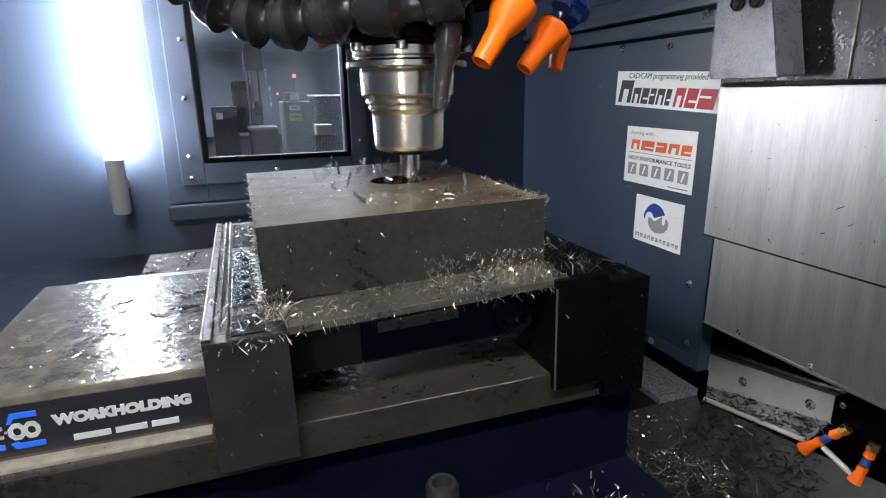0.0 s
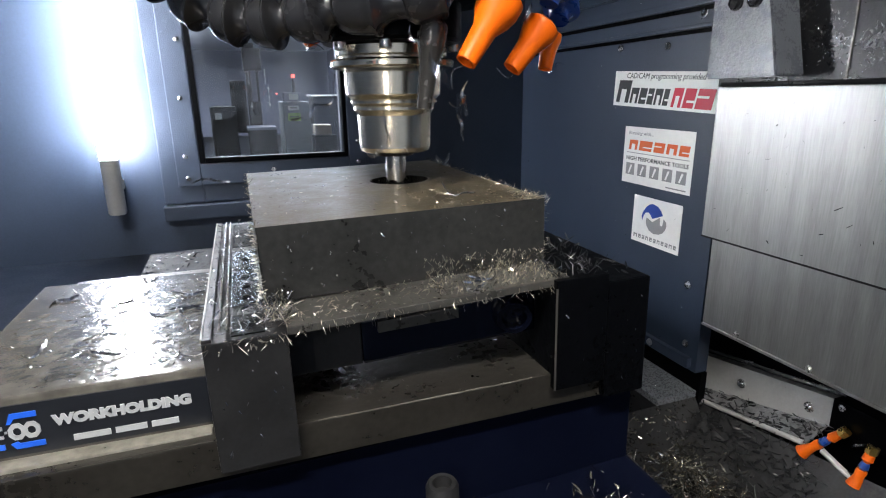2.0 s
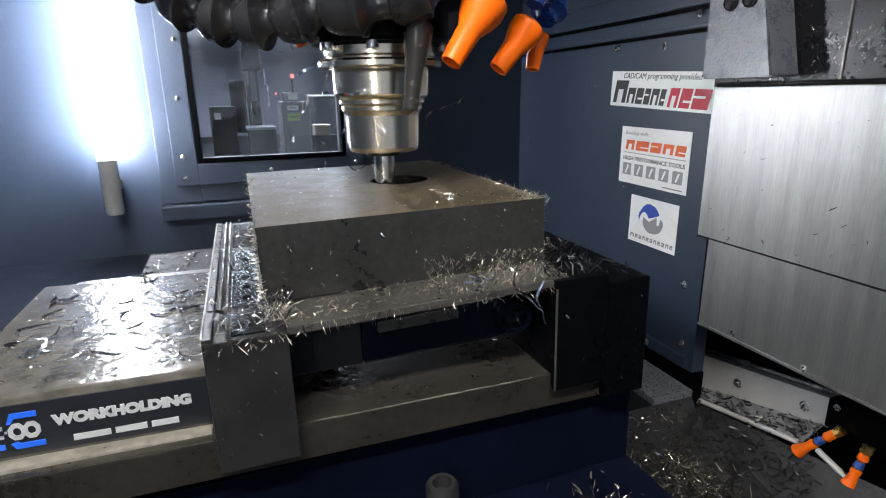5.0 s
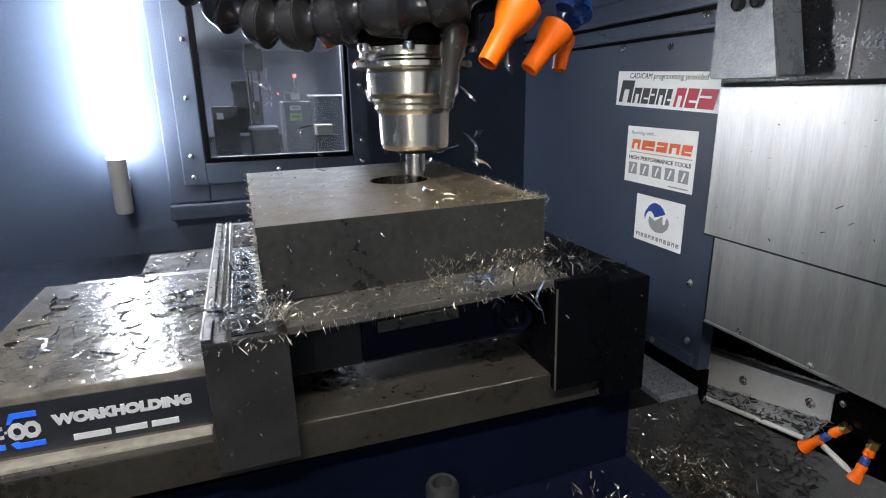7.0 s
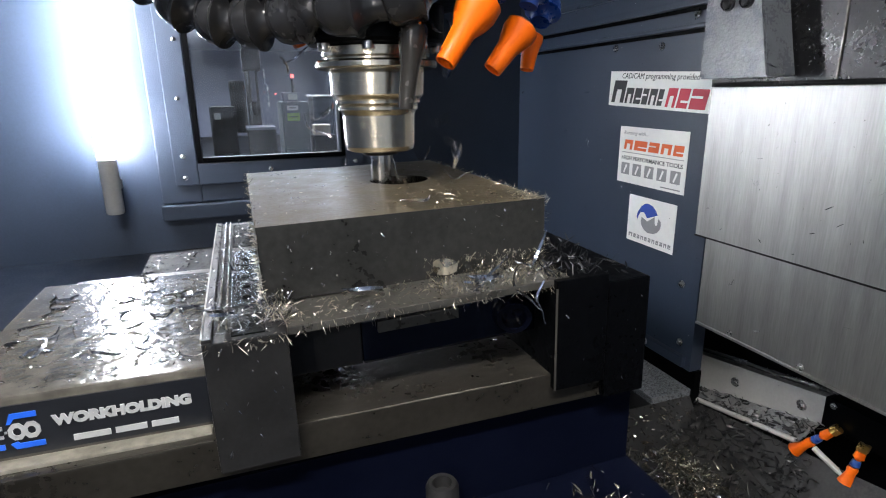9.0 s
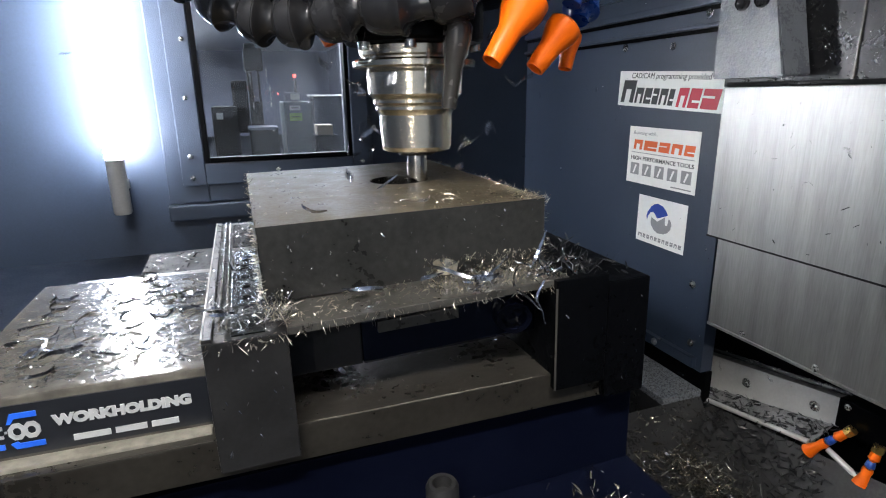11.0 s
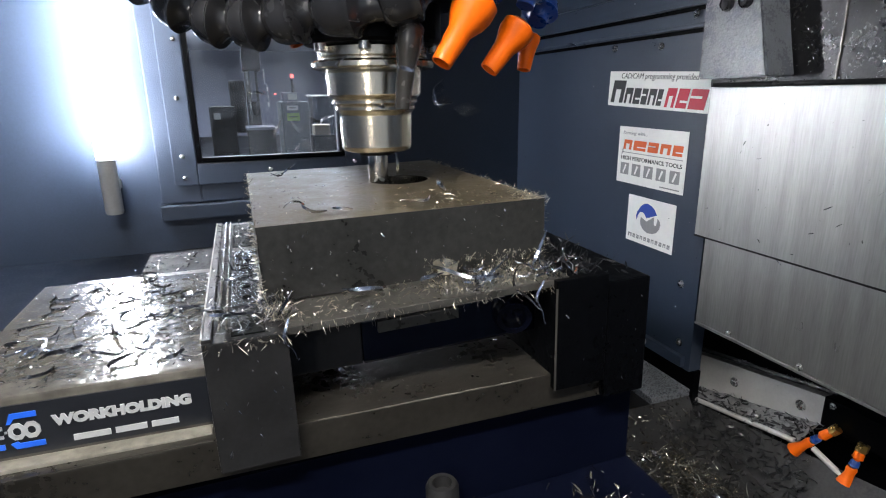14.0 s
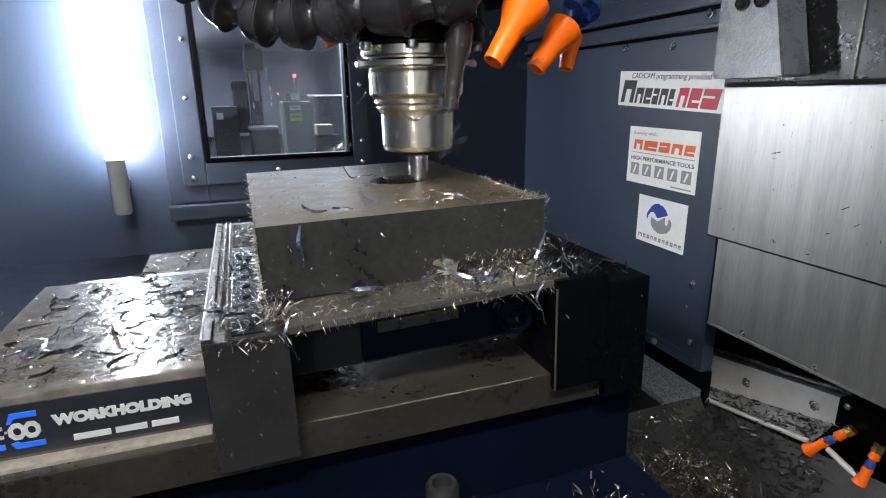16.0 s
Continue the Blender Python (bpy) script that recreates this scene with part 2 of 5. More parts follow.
def rider(name, label, category, kind="", group=""):
    """An Empty for a thing that rides on the table; its parts are in table space, seen from PIVOT."""
    ob = new(name)
    ob.matrix_world = pose(*PIVOT, 0, TILT, 0)
    RIDERS.append(ob)
    return tagged(ob, label, category, group, kind)


def tbox(bm, x0, x1, y0, y1, z0, z1, bevel=0.0):
    return box(bm, x0 - PIVOT.x, x1 - PIVOT.x, y0 - PIVOT.y, y1 - PIVOT.y, z0 - PIVOT.z, z1 - PIVOT.z, bevel)


def tslab(name, bounds, material, parent, label="", bevel=0.0006):
    return part(name, tbox(bmesh.new(), *bounds, bevel), material, parent, label)


BLOCK = (0.0023, 0.1306, 0.2228, 0.3933, 1.1205, 1.152)
HOLE = (0.0856, 0.3126, 0.0168, 0.022)


def make_workpiece():
    x0, x1, y0, y1, z0, z1 = BLOCK
    hx, hy, hr, hd = HOLE
    bm = bmesh.new()
    corners = [math.atan2(y - hy, x - hx) % (2 * math.pi) for x in (x0, x1) for y in (y0, y1)]
    angles = sorted([2 * math.pi * i / 60 for i in range(60)] + corners)
    inner, outer, deep, under = [], [], [], []
    for a in angles:
        c, s = math.cos(a), math.sin(a)
        k = min(((x1 if c > 0 else x0) - hx) / c if abs(c) > 1e-9 else 9, ((y1 if s > 0 else y0) - hy) / s if abs(s) > 1e-9 else 9)
        inner.append(Vector((hx + hr * c, hy + hr * s, z1)))
        deep.append(Vector((hx + hr * c, hy + hr * s, z1 - hd)))
        outer.append(Vector((hx + k * c, hy + k * s, z1)))
        under.append(Vector((hx + k * c, hy + k * s, z0)))
    w = rider("workpiece", "dark scaled steel block with a milled top and round pocket", "workpiece")
    n = len(angles)
    rings = [[bm.verts.new(v - PIVOT) for v in r] for r in (inner, outer, under)]
    for a, b in zip(rings, rings[1:]):
        for i in range(n):
            bm.faces.new((a[i], a[(i + 1) % n], b[(i + 1) % n], b[i]))
    bm.faces.new(rings[2])
    block = part("block", bm, SCALE, w, "dark mill-scaled block", 30)
    block.data.materials.append(MILLED)
    for p in block.data.polygons:
        if p.normal.z > 0.9:
            p.material_index = 1
    bm = bmesh.new()
    rings = [[bm.verts.new(v - PIVOT) for v in r] for r in (deep, inner)]
    for i in range(n):
        bm.faces.new((rings[0][i], rings[0][(i + 1) % n], rings[1][(i + 1) % n], rings[1][i]))
    bm.faces.new(rings[0])
    part("pocket", bm, POCKET, w, "freshly milled bright pocket", 30)
    return w


def make_vise():
    v = rider("machine_vice", "black machine vice with steel jaws and printed side label", "vice")
    bed = tslab("bed", (-0.116, 0.1685, 0.1974, 0.43, 1.0608, 1.0772), BED, v, "oily grey steel bed", 0.0008)
    bed.rotation_euler.y = radians(1.2)
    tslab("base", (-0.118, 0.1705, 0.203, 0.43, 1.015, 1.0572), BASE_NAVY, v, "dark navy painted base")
    body = tslab("rear_body", (-0.1065, -0.0204, 0.2085, 0.3375, 1.0774, 1.1037), GROUND, v, "bright ground steel body", 0.001)
    body.rotation_euler.y, body.location.z = radians(1.9), -0.003
    tslab("label_plate", (-0.105, -0.0206, 0.2078, 0.2086, 1.0812, 1.1005), LABEL_BLACK, body, "black printed label", 0)
    lm = lambda x, z: pose(x - PIVOT.x, 0.2076 - PIVOT.y, z - PIVOT.z, 90, 0, 0)
    word("label_text", "WORKHOLDING", 0.0051, LABEL_GREY, body, lm(-0.0713, 1.0909), 0.0448, "bold grey lettering", 0.00034)
    # flange steel lightened to carry the light on its top face
    tslab("front_strip", (-0.1055, -0.0208, 0.2020, 0.2084, 1.0745, 1.0799), STRIP, body, "foot flange below the label, steel lightened as top-lit", 0.0006)
    for x0, x1 in ((-0.0663, -0.0547), (-0.0531, -0.0429), (-0.0413, -0.0322)):
        tslab("label_bar", (x0, x1, 0.2074, 0.2080, 1.0836, 1.0859), LABEL_GREY, body, "grey bar of small print", 0)
    def flat(name, outline, material, label):
        """A thin raised print; outline rows are x, z."""
        bm = bmesh.new()
        top = bm.faces.new([bm.verts.new(Vector((x, 0.2080, z)) - PIVOT) for x, z in outline])
        r = bmesh.ops.extrude_face_region(bm, geom=[top])
        bmesh.ops.translate(bm, vec=(0, -0.0006, 0), verts=[g for g in r["geom"] if isinstance(g, bmesh.types.BMVert)])
        part(name, bm, material, body, label)
    flat("label_stripe", ((-0.0850, 1.0938), (-0.0838, 1.0938), (-0.0826, 1.0956), (-0.0760, 1.0956), (-0.0760, 1.0976), (-0.0836, 1.0976)), LABEL_BLUE, "blue stripe with a bent end")
    flat("label_stripe", ((-0.0848, 1.0862), (-0.0834, 1.0840), (-0.0748, 1.0840), (-0.0748, 1.0860), (-0.0822, 1.0860), (-0.0828, 1.0868)), LABEL_BLUE, "blue stripe with a bent end")
    flat("label_stripe", ((-0.0930, 1.0844), (-0.0866, 1.0844), (-0.0866, 1.0864), (-0.0930, 1.0864)), LABEL_BLUE, "blue stripe")
    for cx in (-0.0823, -0.0780):
        mark = bmesh.new()
        k = Matrix.Diagonal((0.92, 1.12, 1, 1))
        lathe(mark, [(0.0014, 0), (0.0030, 0), (0.0030, 0.0004), (0.0014, 0.0004), (0.0014, 0)], lm(cx, 1.0907) @ k @ pose(0, 0, 0, 0, 0, 22.5), 8, cap=False)
        part("label_mark", mark, LABEL_GREY, body, "grey octagonal mark")
    flat("label_mark", ((-0.0915, 1.0886), (-0.0864, 1.0886), (-0.0864, 1.0898), (-0.0880, 1.0898), (-0.0880, 1.0918), (-0.0864, 1.0918), (-0.0864, 1.0932), (-0.0915, 1.0932)), LABEL_GREY, "grey block mark")
    flat("label_mark", ((-0.0860, 1.0904), (-0.0853, 1.0904), (-0.0853, 1.0912), (-0.0860, 1.0912)), LABEL_GREY, "grey dot")
    # fixed jaw with its groove and screw pockets
    jaw = tslab("fixed_jaw", (-0.0202, 0.0088, 0.193, 0.3929, 1.0669, 1.1191), OXIDE, v, "black oxide jaw")
    # the two black plates paint the shade inside recesses of the jaw top
    for y0, y1, skin, lbl in ((0.1965, 0.2165, BLACK_PAINT, "black plate put in for the shade of an end recess"), (0.2275, 0.3150, KEY_STEEL, "grey key plate with screws"), (0.3250, 0.3850, BLACK_PAINT, "black plate put in for the shade of an end recess")):
        tslab("jaw_inlay", (-0.0105, 0.0015, y0, y1, 1.1185, 1.1196), skin, jaw, lbl, 0.0003)
    tslab("jaw_rim", (-0.0202, -0.0168, 0.1945, 0.3915, 1.1188, 1.1203), OXIDE, jaw, "raised outer rim", 0.0004)
    for y in (0.236, 0.251, 0.266, 0.281, 0.296):
        s = bmesh.new()
        lathe(s, [(0.0020, 0.0), (0.0020, 0.0004), (0.0017, 0.0006), (0.0012, 0.0006), (0.0010, 0.0002), (0.0001, 0.0002)],
              pose(-0.0045 - PIVOT.x, y - PIVOT.y, 1.1195 - PIVOT.z), 18, cap=False)
        part("socket_screw", s, BLACK_PAINT, jaw, "small black socket screw", 35)
    tslab("jaw_edge", (-0.0205, -0.0199, 0.1950, 0.3915, 1.1190, 1.1206), STRIP, jaw, "bright worn outer edge", 0)
    for x in (-0.0148, -0.0122):
        tslab("jaw_rail", (x, x + 0.0007, 0.2030, 0.3915, 1.1198, 1.1206), GROUND, jaw, "thin bright rail", 0)
    ledge = tslab("step_plate", (0.0090, 0.1290, 0.1965, 0.3929, 1.1172, 1.1205), BED_LIGHT, v, "oily steel step under the block", 0.0006)
    ledge.rotation_euler.y = radians(-1.1)
    tslab("slide", (0.0090, 0.0386, 0.2115, 0.385, 1.0915, 1.1153), OXIDE, v, "dark steel slide", 0.0008)
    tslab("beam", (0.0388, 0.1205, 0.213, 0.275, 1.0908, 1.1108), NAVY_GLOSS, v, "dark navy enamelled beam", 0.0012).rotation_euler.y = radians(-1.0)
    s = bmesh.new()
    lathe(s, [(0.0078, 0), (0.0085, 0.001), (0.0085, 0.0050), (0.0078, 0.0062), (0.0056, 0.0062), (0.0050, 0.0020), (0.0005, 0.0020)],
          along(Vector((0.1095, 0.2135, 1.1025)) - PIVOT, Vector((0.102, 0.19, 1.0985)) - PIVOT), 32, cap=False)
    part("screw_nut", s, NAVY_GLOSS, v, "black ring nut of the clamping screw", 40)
    tslab("strip", (0.0655, 0.1030, 0.2085, 0.2126, 1.1118, 1.1158), STRIP, v, "ground strip under the step", 0.0004).rotation_euler.y = radians(-1.0)
    tslab("strip", (0.0455, 0.0815, 0.2102, 0.2127, 1.1050, 1.1100), BED_LIGHT, v, "dull steel strip on the beam", 0.0004).rotation_euler.y = radians(-1.0)
    tslab("rail_edge", (0.0175, 0.1120, 0.1971, 0.1976, 1.0767, 1.0774), GROUND, bed, "bright worn edge", 0)
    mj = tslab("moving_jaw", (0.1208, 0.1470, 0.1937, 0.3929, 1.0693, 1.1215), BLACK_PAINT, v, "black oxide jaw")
    tslab("jaw_edge", (0.1204, 0.1212, 0.1934, 0.1940, 1.0696, 1.1180), BED_LIGHT, mj, "bright worn edge", 0)
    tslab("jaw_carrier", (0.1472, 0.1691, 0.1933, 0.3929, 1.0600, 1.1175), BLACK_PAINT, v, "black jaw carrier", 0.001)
    return v


def make_table():
    t = rider("machine_table", "dark machine table carrying the vice", "table")
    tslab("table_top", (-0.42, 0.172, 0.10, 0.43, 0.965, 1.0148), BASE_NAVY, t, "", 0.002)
    tslab("rear_apron", (-0.092, 0.175, 0.4305, 0.570, 1.0, 1.060), APRON, t, "wet dark grey sheet apron", 0.002)
    b = bmesh.new()
    m = pose(0.0645 - PIVOT.x, 0.190 - PIVOT.y, 1.0148 - PIVOT.z)
    lathe(b, [(0.0105, 0), (0.0105, 0.004), (0.0098, 0.005)], m, 24)
    lathe(b, [(0.0072, 0.005), (0.0072, 0.0235), (0.0062, 0.0255), (0.0042, 0.0255), (0.0036, 0.0205), (0.0004, 0.0205)], m, 28, cap=False)
    part("clamp_bolt", b, OXIDE, t, "oily clamping bolt", 40)
    return t


make_workpiece()
make_vise()
make_table()

# ---------------------------------------------------------------- spindle
AX = (0.0865, 0.3145)


def make_spindle():
    s = tagged(new("spindle"), "bright steel tool holder with end mill in a black nose", "spindle")
    s.location = (AX[0], AX[1], 1.152)
    z = lambda v: v - 1.152
    h = bmesh.new()
    lathe(h, [(0.0165, z(1.1695)), (0.0190, z(1.1705)), (0.0197, z(1.1725)), (0.0203, z(1.1895)), (0.0206, z(1.1903)), (0.0216, z(1.1918)),
              (0.0222, z(1.1925)), (0.0222, z(1.1940)), (0.0218, z(1.1944)), (0.0230, z(1.1958)), (0.0236, z(1.1960)), (0.0236, z(1.1972)), (0.0232, z(1.1976)),
              (0.0252, z(1.1995)), (0.0258, z(1.2005)), (0.0262, z(1.2115)), (0.0258, z(1.2130))], None, 64)
    part("tool_holder", h, HOLDER, s, "bright turned steel holder", 14)
    f = bmesh.new()
    lathe(f, [(0.0290, z(1.2131)), (0.0325, z(1.2138)), (0.0333, z(1.2145)), (0.0333, z(1.2170)), (0.0322, z(1.2180)), (0.0280, z(1.2185)), (0.0280, z(1.2192)),
              (0.0292, z(1.2195)), (0.0296, z(1.2202)), (0.0296, z(1.2245)), (0.0290, z(1.2252))], None, 64)
    part("flange", f, HOLDER, s, "grooved steel flange", 14)
    n = bmesh.new()
    lathe(n, [(0.030, z(1.2254)), (0.036, z(1.2258)), (0.0375, z(1.2275)), (0.0375, z(1.245)), (0.055, z(1.247)), (0.056, z(1.30)), (0.06, z(1.302)), (0.06, z(1.42))], None, 48)
    part("spindle_nose", n, BLACK_PAINT, s, "black painted spindle nose", 35)
    for a in (205, 250, 300, 345):
        k = bmesh.new()
        lathe(k, [(0.0032, 0), (0.0032, 0.0035), (0.0026, 0.004)], pose(0.0335 * math.cos(radians(a)), 0.0335 * math.sin(radians(a)), z(1.2258), 180, 0, 0), 16)
        part("nose_screw", k, ZINC, s, smooth=40)
    c = bmesh.new()
    lathe(c, [(0.0100, z(1.1675)), (0.0108, z(1.1690)), (0.0158, z(1.1694)), (0.0160, z(1.1700))], None, 48)
    part("collet_nut", c, OXIDE, s, "dark collet face", 35)
    e = bmesh.new()
    rings, seg = [], 40
    for k in range(22):
        hgt = k / 21
        zz = z(1.1355) + hgt * (z(1.1690) - z(1.1355))
        fl = 1.0 if hgt < 0.48 else 0.0
        ring = []
        for i in range(seg):
            a = 2 * math.pi * i / seg
            w = max(0.0, math.cos(4 * (a + hgt * 2.2)))
            r = 0.0057 - fl * 0.0014 * w ** 0.6
            ring.append(e.verts.new((r * math.cos(a), r * math.sin(a), zz)))
        rings.append(ring)
    for a, b in zip(rings, rings[1:]):
        for i in range(seg):
            e.faces.new((a[i], a[(i + 1) % seg], b[(i + 1) % seg], b[i]))
    e.faces.new(list(reversed(rings[0])))
    e.faces.new(rings[-1])
    return s, part("end_mill", e, CUTTER, s, "fluted bright end mill", 50)


SPINDLE, END_MILL = make_spindle()


def joint_profile(r, length):
    """One ball-and-socket link of a segmented coolant hose."""
    return [(r * 0.66, 0), (r * 0.84, length * 0.08), (r * 0.95, length * 0.22), (r * 0.99, length * 0.42), (r * 0.99, length * 0.50), (r * 1.05, length * 0.53),
            (r * 1.06, length * 0.58), (r * 0.98, length * 0.61), (r * 0.80, length * 0.64), (r * 0.60, length * 0.74), (r * 0.55, length * 0.85), (r * 0.55, length)]


def make_hose(name, label, pts, r, material, nozzle=None, nozzle_material=None, nozzle_label="orange plastic nozzle"):
    ob = tagged(new(name), label, "coolant hose")
    ob.location = pts[0]
    base = Vector(pts[0])
    for p, q in zip(pts, pts[1:]):
        p, q = Vector(p) - base, Vector(q) - base
        part("link", lathe(bmesh.new(), joint_profile(r, (q - p).length * 1.12), along(p, q), 28), material, ob, smooth=50)
    if nozzle:
        p, q = Vector(nozzle[0]) - base, Vector(nozzle[1]) - base
        n, r0, r1 = (q - p).length, nozzle[2], nozzle[3]
        part("nozzle", lathe(bmesh.new(), [(r0 * 0.75, 0), (r0, n * 0.06), (r0, n * 0.22), (r0 * 0.88, n * 0.34), (r1 * 1.22, n * 0.52), (r1, n), (r1 * 0.8, n), (r1 * 0.75, n * 0.9)],
                             along(p, q), 32), nozzle_material, ob, nozzle_label, 40)
    return ob


def spread(points, n):
    """n points evenly along a smooth line through the given ones."""
    pts = [Vector(p) for p in points]
    out = []
    for i in range(n):
        u = i / (n - 1) * (len(pts) - 1)
        k = min(int(u), len(pts) - 2)
        f = u - k
        p0, p1, p2, p3 = pts[max(k - 1, 0)], pts[k], pts[k + 1], pts[min(k + 2, len(pts) - 1)]
        out.append(0.5 * ((2 * p1) + (p2 - p0) * f + (2 * p0 - 5 * p1 + 4 * p2 - p3) * f * f + (3 * p1 - p0 - 3 * p2 + p3) * f ** 3))
    return out


make_hose("coolant_hose", "black segmented coolant hose looped in front of the spindle nose",
          spread([(-0.030, 0.330, 1.2650), (-0.010, 0.320, 1.2460), (0.010, 0.308, 1.2365), (0.030, 0.296, 1.2350), (0.056, 0.280, 1.2395), (0.090, 0.262, 1.242), (0.116, 0.262, 1.262), (0.13, 0.268, 1.292)], 10), 0.0132, RUBBER)
make_hose("coolant_hose", "blue segmented coolant hose with a large orange nozzle",
          [(0.160, 0.266, 1.292), (0.150, 0.262, 1.268), (0.137, 0.259, 1.2545), (0.1255, 0.2555, 1.2445)], 0.0085, BLUE, ((0.1235, 0.253, 1.2425), (0.1025, 0.2485, 1.2135), 0.0103, 0.0048), ORANGE)
make_hose("coolant_hose", "blue segmented coolant hose with a short orange nozzle",
          [(0.170, 0.276, 1.292), (0.166, 0.273, 1.268), (0.161, 0.272, 1.255), (0.1562, 0.270, 1.2435)], 0.0085, BLUE, ((0.1535, 0.269, 1.2335), (0.1355, 0.269, 1.2115), 0.0088, 0.0048), ORANGE)
make_hose("coolant_hose", "blue coolant hose with an orange nozzle behind the spindle",
          [(0.190, 0.314, 1.292), (0.191, 0.31, 1.268), (0.186, 0.305, 1.252), (0.180, 0.30, 1.240)], 0.010, BLUE, ((0.1735, 0.297, 1.232), (0.1685, 0.294, 1.2125), 0.0062, 0.0038), ORANGE)
make_hose("coolant_hose", "black coolant hose with an orange nozzle behind the holder",
          [(0.047, 0.388, 1.294), (0.045, 0.405, 1.275), (0.050, 0.400, 1.258)], 0.009, RUBBER, ((0.049, 0.398, 1.250), (0.0555, 0.394, 1.2325), 0.008, 0.005), ORANGE)

make_hose("coolant_hose", "black coolant hose with a dark cone nozzle before the holder",
          [(0.118, 0.262, 1.290), (0.100, 0.266, 1.262), (0.0935, 0.2665, 1.243)], 0.0085, RUBBER, ((0.0945, 0.2675, 1.2330), (0.0892, 0.2690, 1.1935), 0.0068, 0.0037), GREY_PLASTIC, "dark plastic cone nozzle")

# ---------------------------------------------------------------- enclosure
BACK = 1.621


def make_back_wall():
    w = tagged(new("wall_north"), "navy painted sheet-metal rear wall of the machine enclosure", "wall", kind="structure")
    for b in ((-0.75, -0.098, BACK, BACK + 0.03, 0.3, 2.05), (0.287, 0.90, BACK, BACK + 0.03, 0.3, 2.05),
              (-0.098, 0.287, BACK, BACK + 0.03, 0.3, 1.042), (-0.098, 0.287, BACK, BACK + 0.03, 1.52, 2.05)):
        slab("panel", b, NAVY, w)
    win = tagged(new("window_1"), "dark machine window in a riveted navy frame", "window", kind="structure")
    fr = bmesh.new()
    y0 = BACK - 0.022
    for b in ((-0.196, -0.098, y0, BACK - 0.001, 0.932, 1.62), (0.287, 0.350, y0, BACK - 0.001, 0.932, 1.62),
              (-0.098, 0.287, y0, BACK - 0.001, 0.932, 1.042), (-0.098, 0.287, y0, BACK - 0.001, 1.515, 1.62)):
        box(fr, *b, 0.004)
    frame_ob = part("window_frame", fr, NAVY_ROUGH, win, "textured navy frame")
    trim = bmesh.new()
    for b in ((-0.158, -0.1, y0 - 0.007, y0 - 0.0005, 0.978, 1.60), (0.292, 0.340, y0 - 0.007, y0 - 0.0005, 0.978, 1.60), (-0.0998, 0.2918, y0 - 0.007, y0 - 0.0005, 0.978, 1.034)):
        box(trim, *b, 0.003)
    part("clamping_strip", trim, NAVY_ROUGH, frame_ob, "raised clamping strip round the pane")
    seal = bmesh.new()
    for b in ((-0.099, -0.086, y0 - 0.009, BACK, 1.0355, 1.52), (0.281, 0.291, y0 - 0.004, BACK, 1.0355, 1.52), (-0.086, 0.281, y0 - 0.009, BACK, 1.0355, 1.0485)):
        box(seal, *b, 0.002)
    part("window_seal", seal, BLACK_PAINT, win, "black rubber seal")
    part("trim_bead", box(bmesh.new(), 0.2735, 0.2775, y0 - 0.002, BACK, 1.047, 1.52, 0.001), DULL_STEEL, win, "thin bright bead beside the pane")
    lip = box(bmesh.new(), -0.200, 0.352, BACK - 0.040, BACK - 0.001, 0.889, 0.929, 0.004)
    part("window_lip", lip, NAVY_ROUGH, win)
    pane = part("pane", box(bmesh.new(), -0.09, 0.283, BACK + 0.004, BACK + 0.009, 1.04, 1.52), GLASS, win)
    pane.visible_shadow = False
    for x, zz in ((-0.117, 1.3410), (-0.1258, 1.2005), (-0.1325, 1.0544), (0.317, 1.0202), (0.3185, 1.0778), (0.319, 1.2295), (0.0835, 1.011), (-0.1328, 0.9985)):
        b = lathe(bmesh.new(), [(0.0065, 0), (0.006, 0.003), (0.0035, 0.005)], along((x, y0 - 0.007, zz), (x, y0 - 1, zz)), 14)
        part("rivet", b, ZINC, frame_ob, smooth=50)


make_back_wall()


def bolt_on(parent, p, direction, r=0.006, material=None):
    q = Vector(p) + Vector(direction)
    b = lathe(bmesh.new(), [(r * 1.5, 0), (r * 1.5, r * 0.25), (r, r * 0.3), (r, r * 0.9), (r * 0.7, r * 1.15)], along(p, q), 12)
    return part("bolt", b, material or ZINC, parent, smooth=40)


def make_right_wall():
    w = tagged(new("wall_east"), "navy painted sheet-metal side wall with pressed ribs", "wall", kind="structure")
    slab("panel", (0.855, 0.885, 0.822, BACK, 0.625, 2.05), NAVY, w)
    for z0, z1 in ((1.3135, 1.3215), (1.354, 1.368), (1.40, 1.415), (1.47, 1.485)):
        slab("rib", (0.843, 0.8545, 0.83, BACK - 0.002, z0, z1), NAVY, w, "", 0.003)
    # black strips on the flat wall put in the shade of its pressings
    for z0, z1 in ((1.305, 1.3125), (1.345, 1.353)):
        slab("groove_shade", (0.8525, 0.8546, 0.83, BACK - 0.002, z0, z1), BLACK_PAINT, w, "black strip standing in for the shade between the ribs")
    slab("flange", (0.842, 0.8545, 0.835, 1.2, 0.632, 0.655), NAVY, w, "", 0.002)
    for p in ((0.8545, 0.8676, 0.8075), (0.8545, 0.8559, 0.6792), (0.8545, 1.1425, 1.2955), (0.8545, 0.9885, 1.2883), (0.8525, 0.8964, 1.3400), (0.842, 0.95, 0.644)):
        bolt_on(w, p, (-1, 0, 0), 0.0055)
    slab("skirt", (0.868, 0.884, 0.818, BACK, 0.44, 0.624), BLACK_PAINT, w)


make_right_wall()


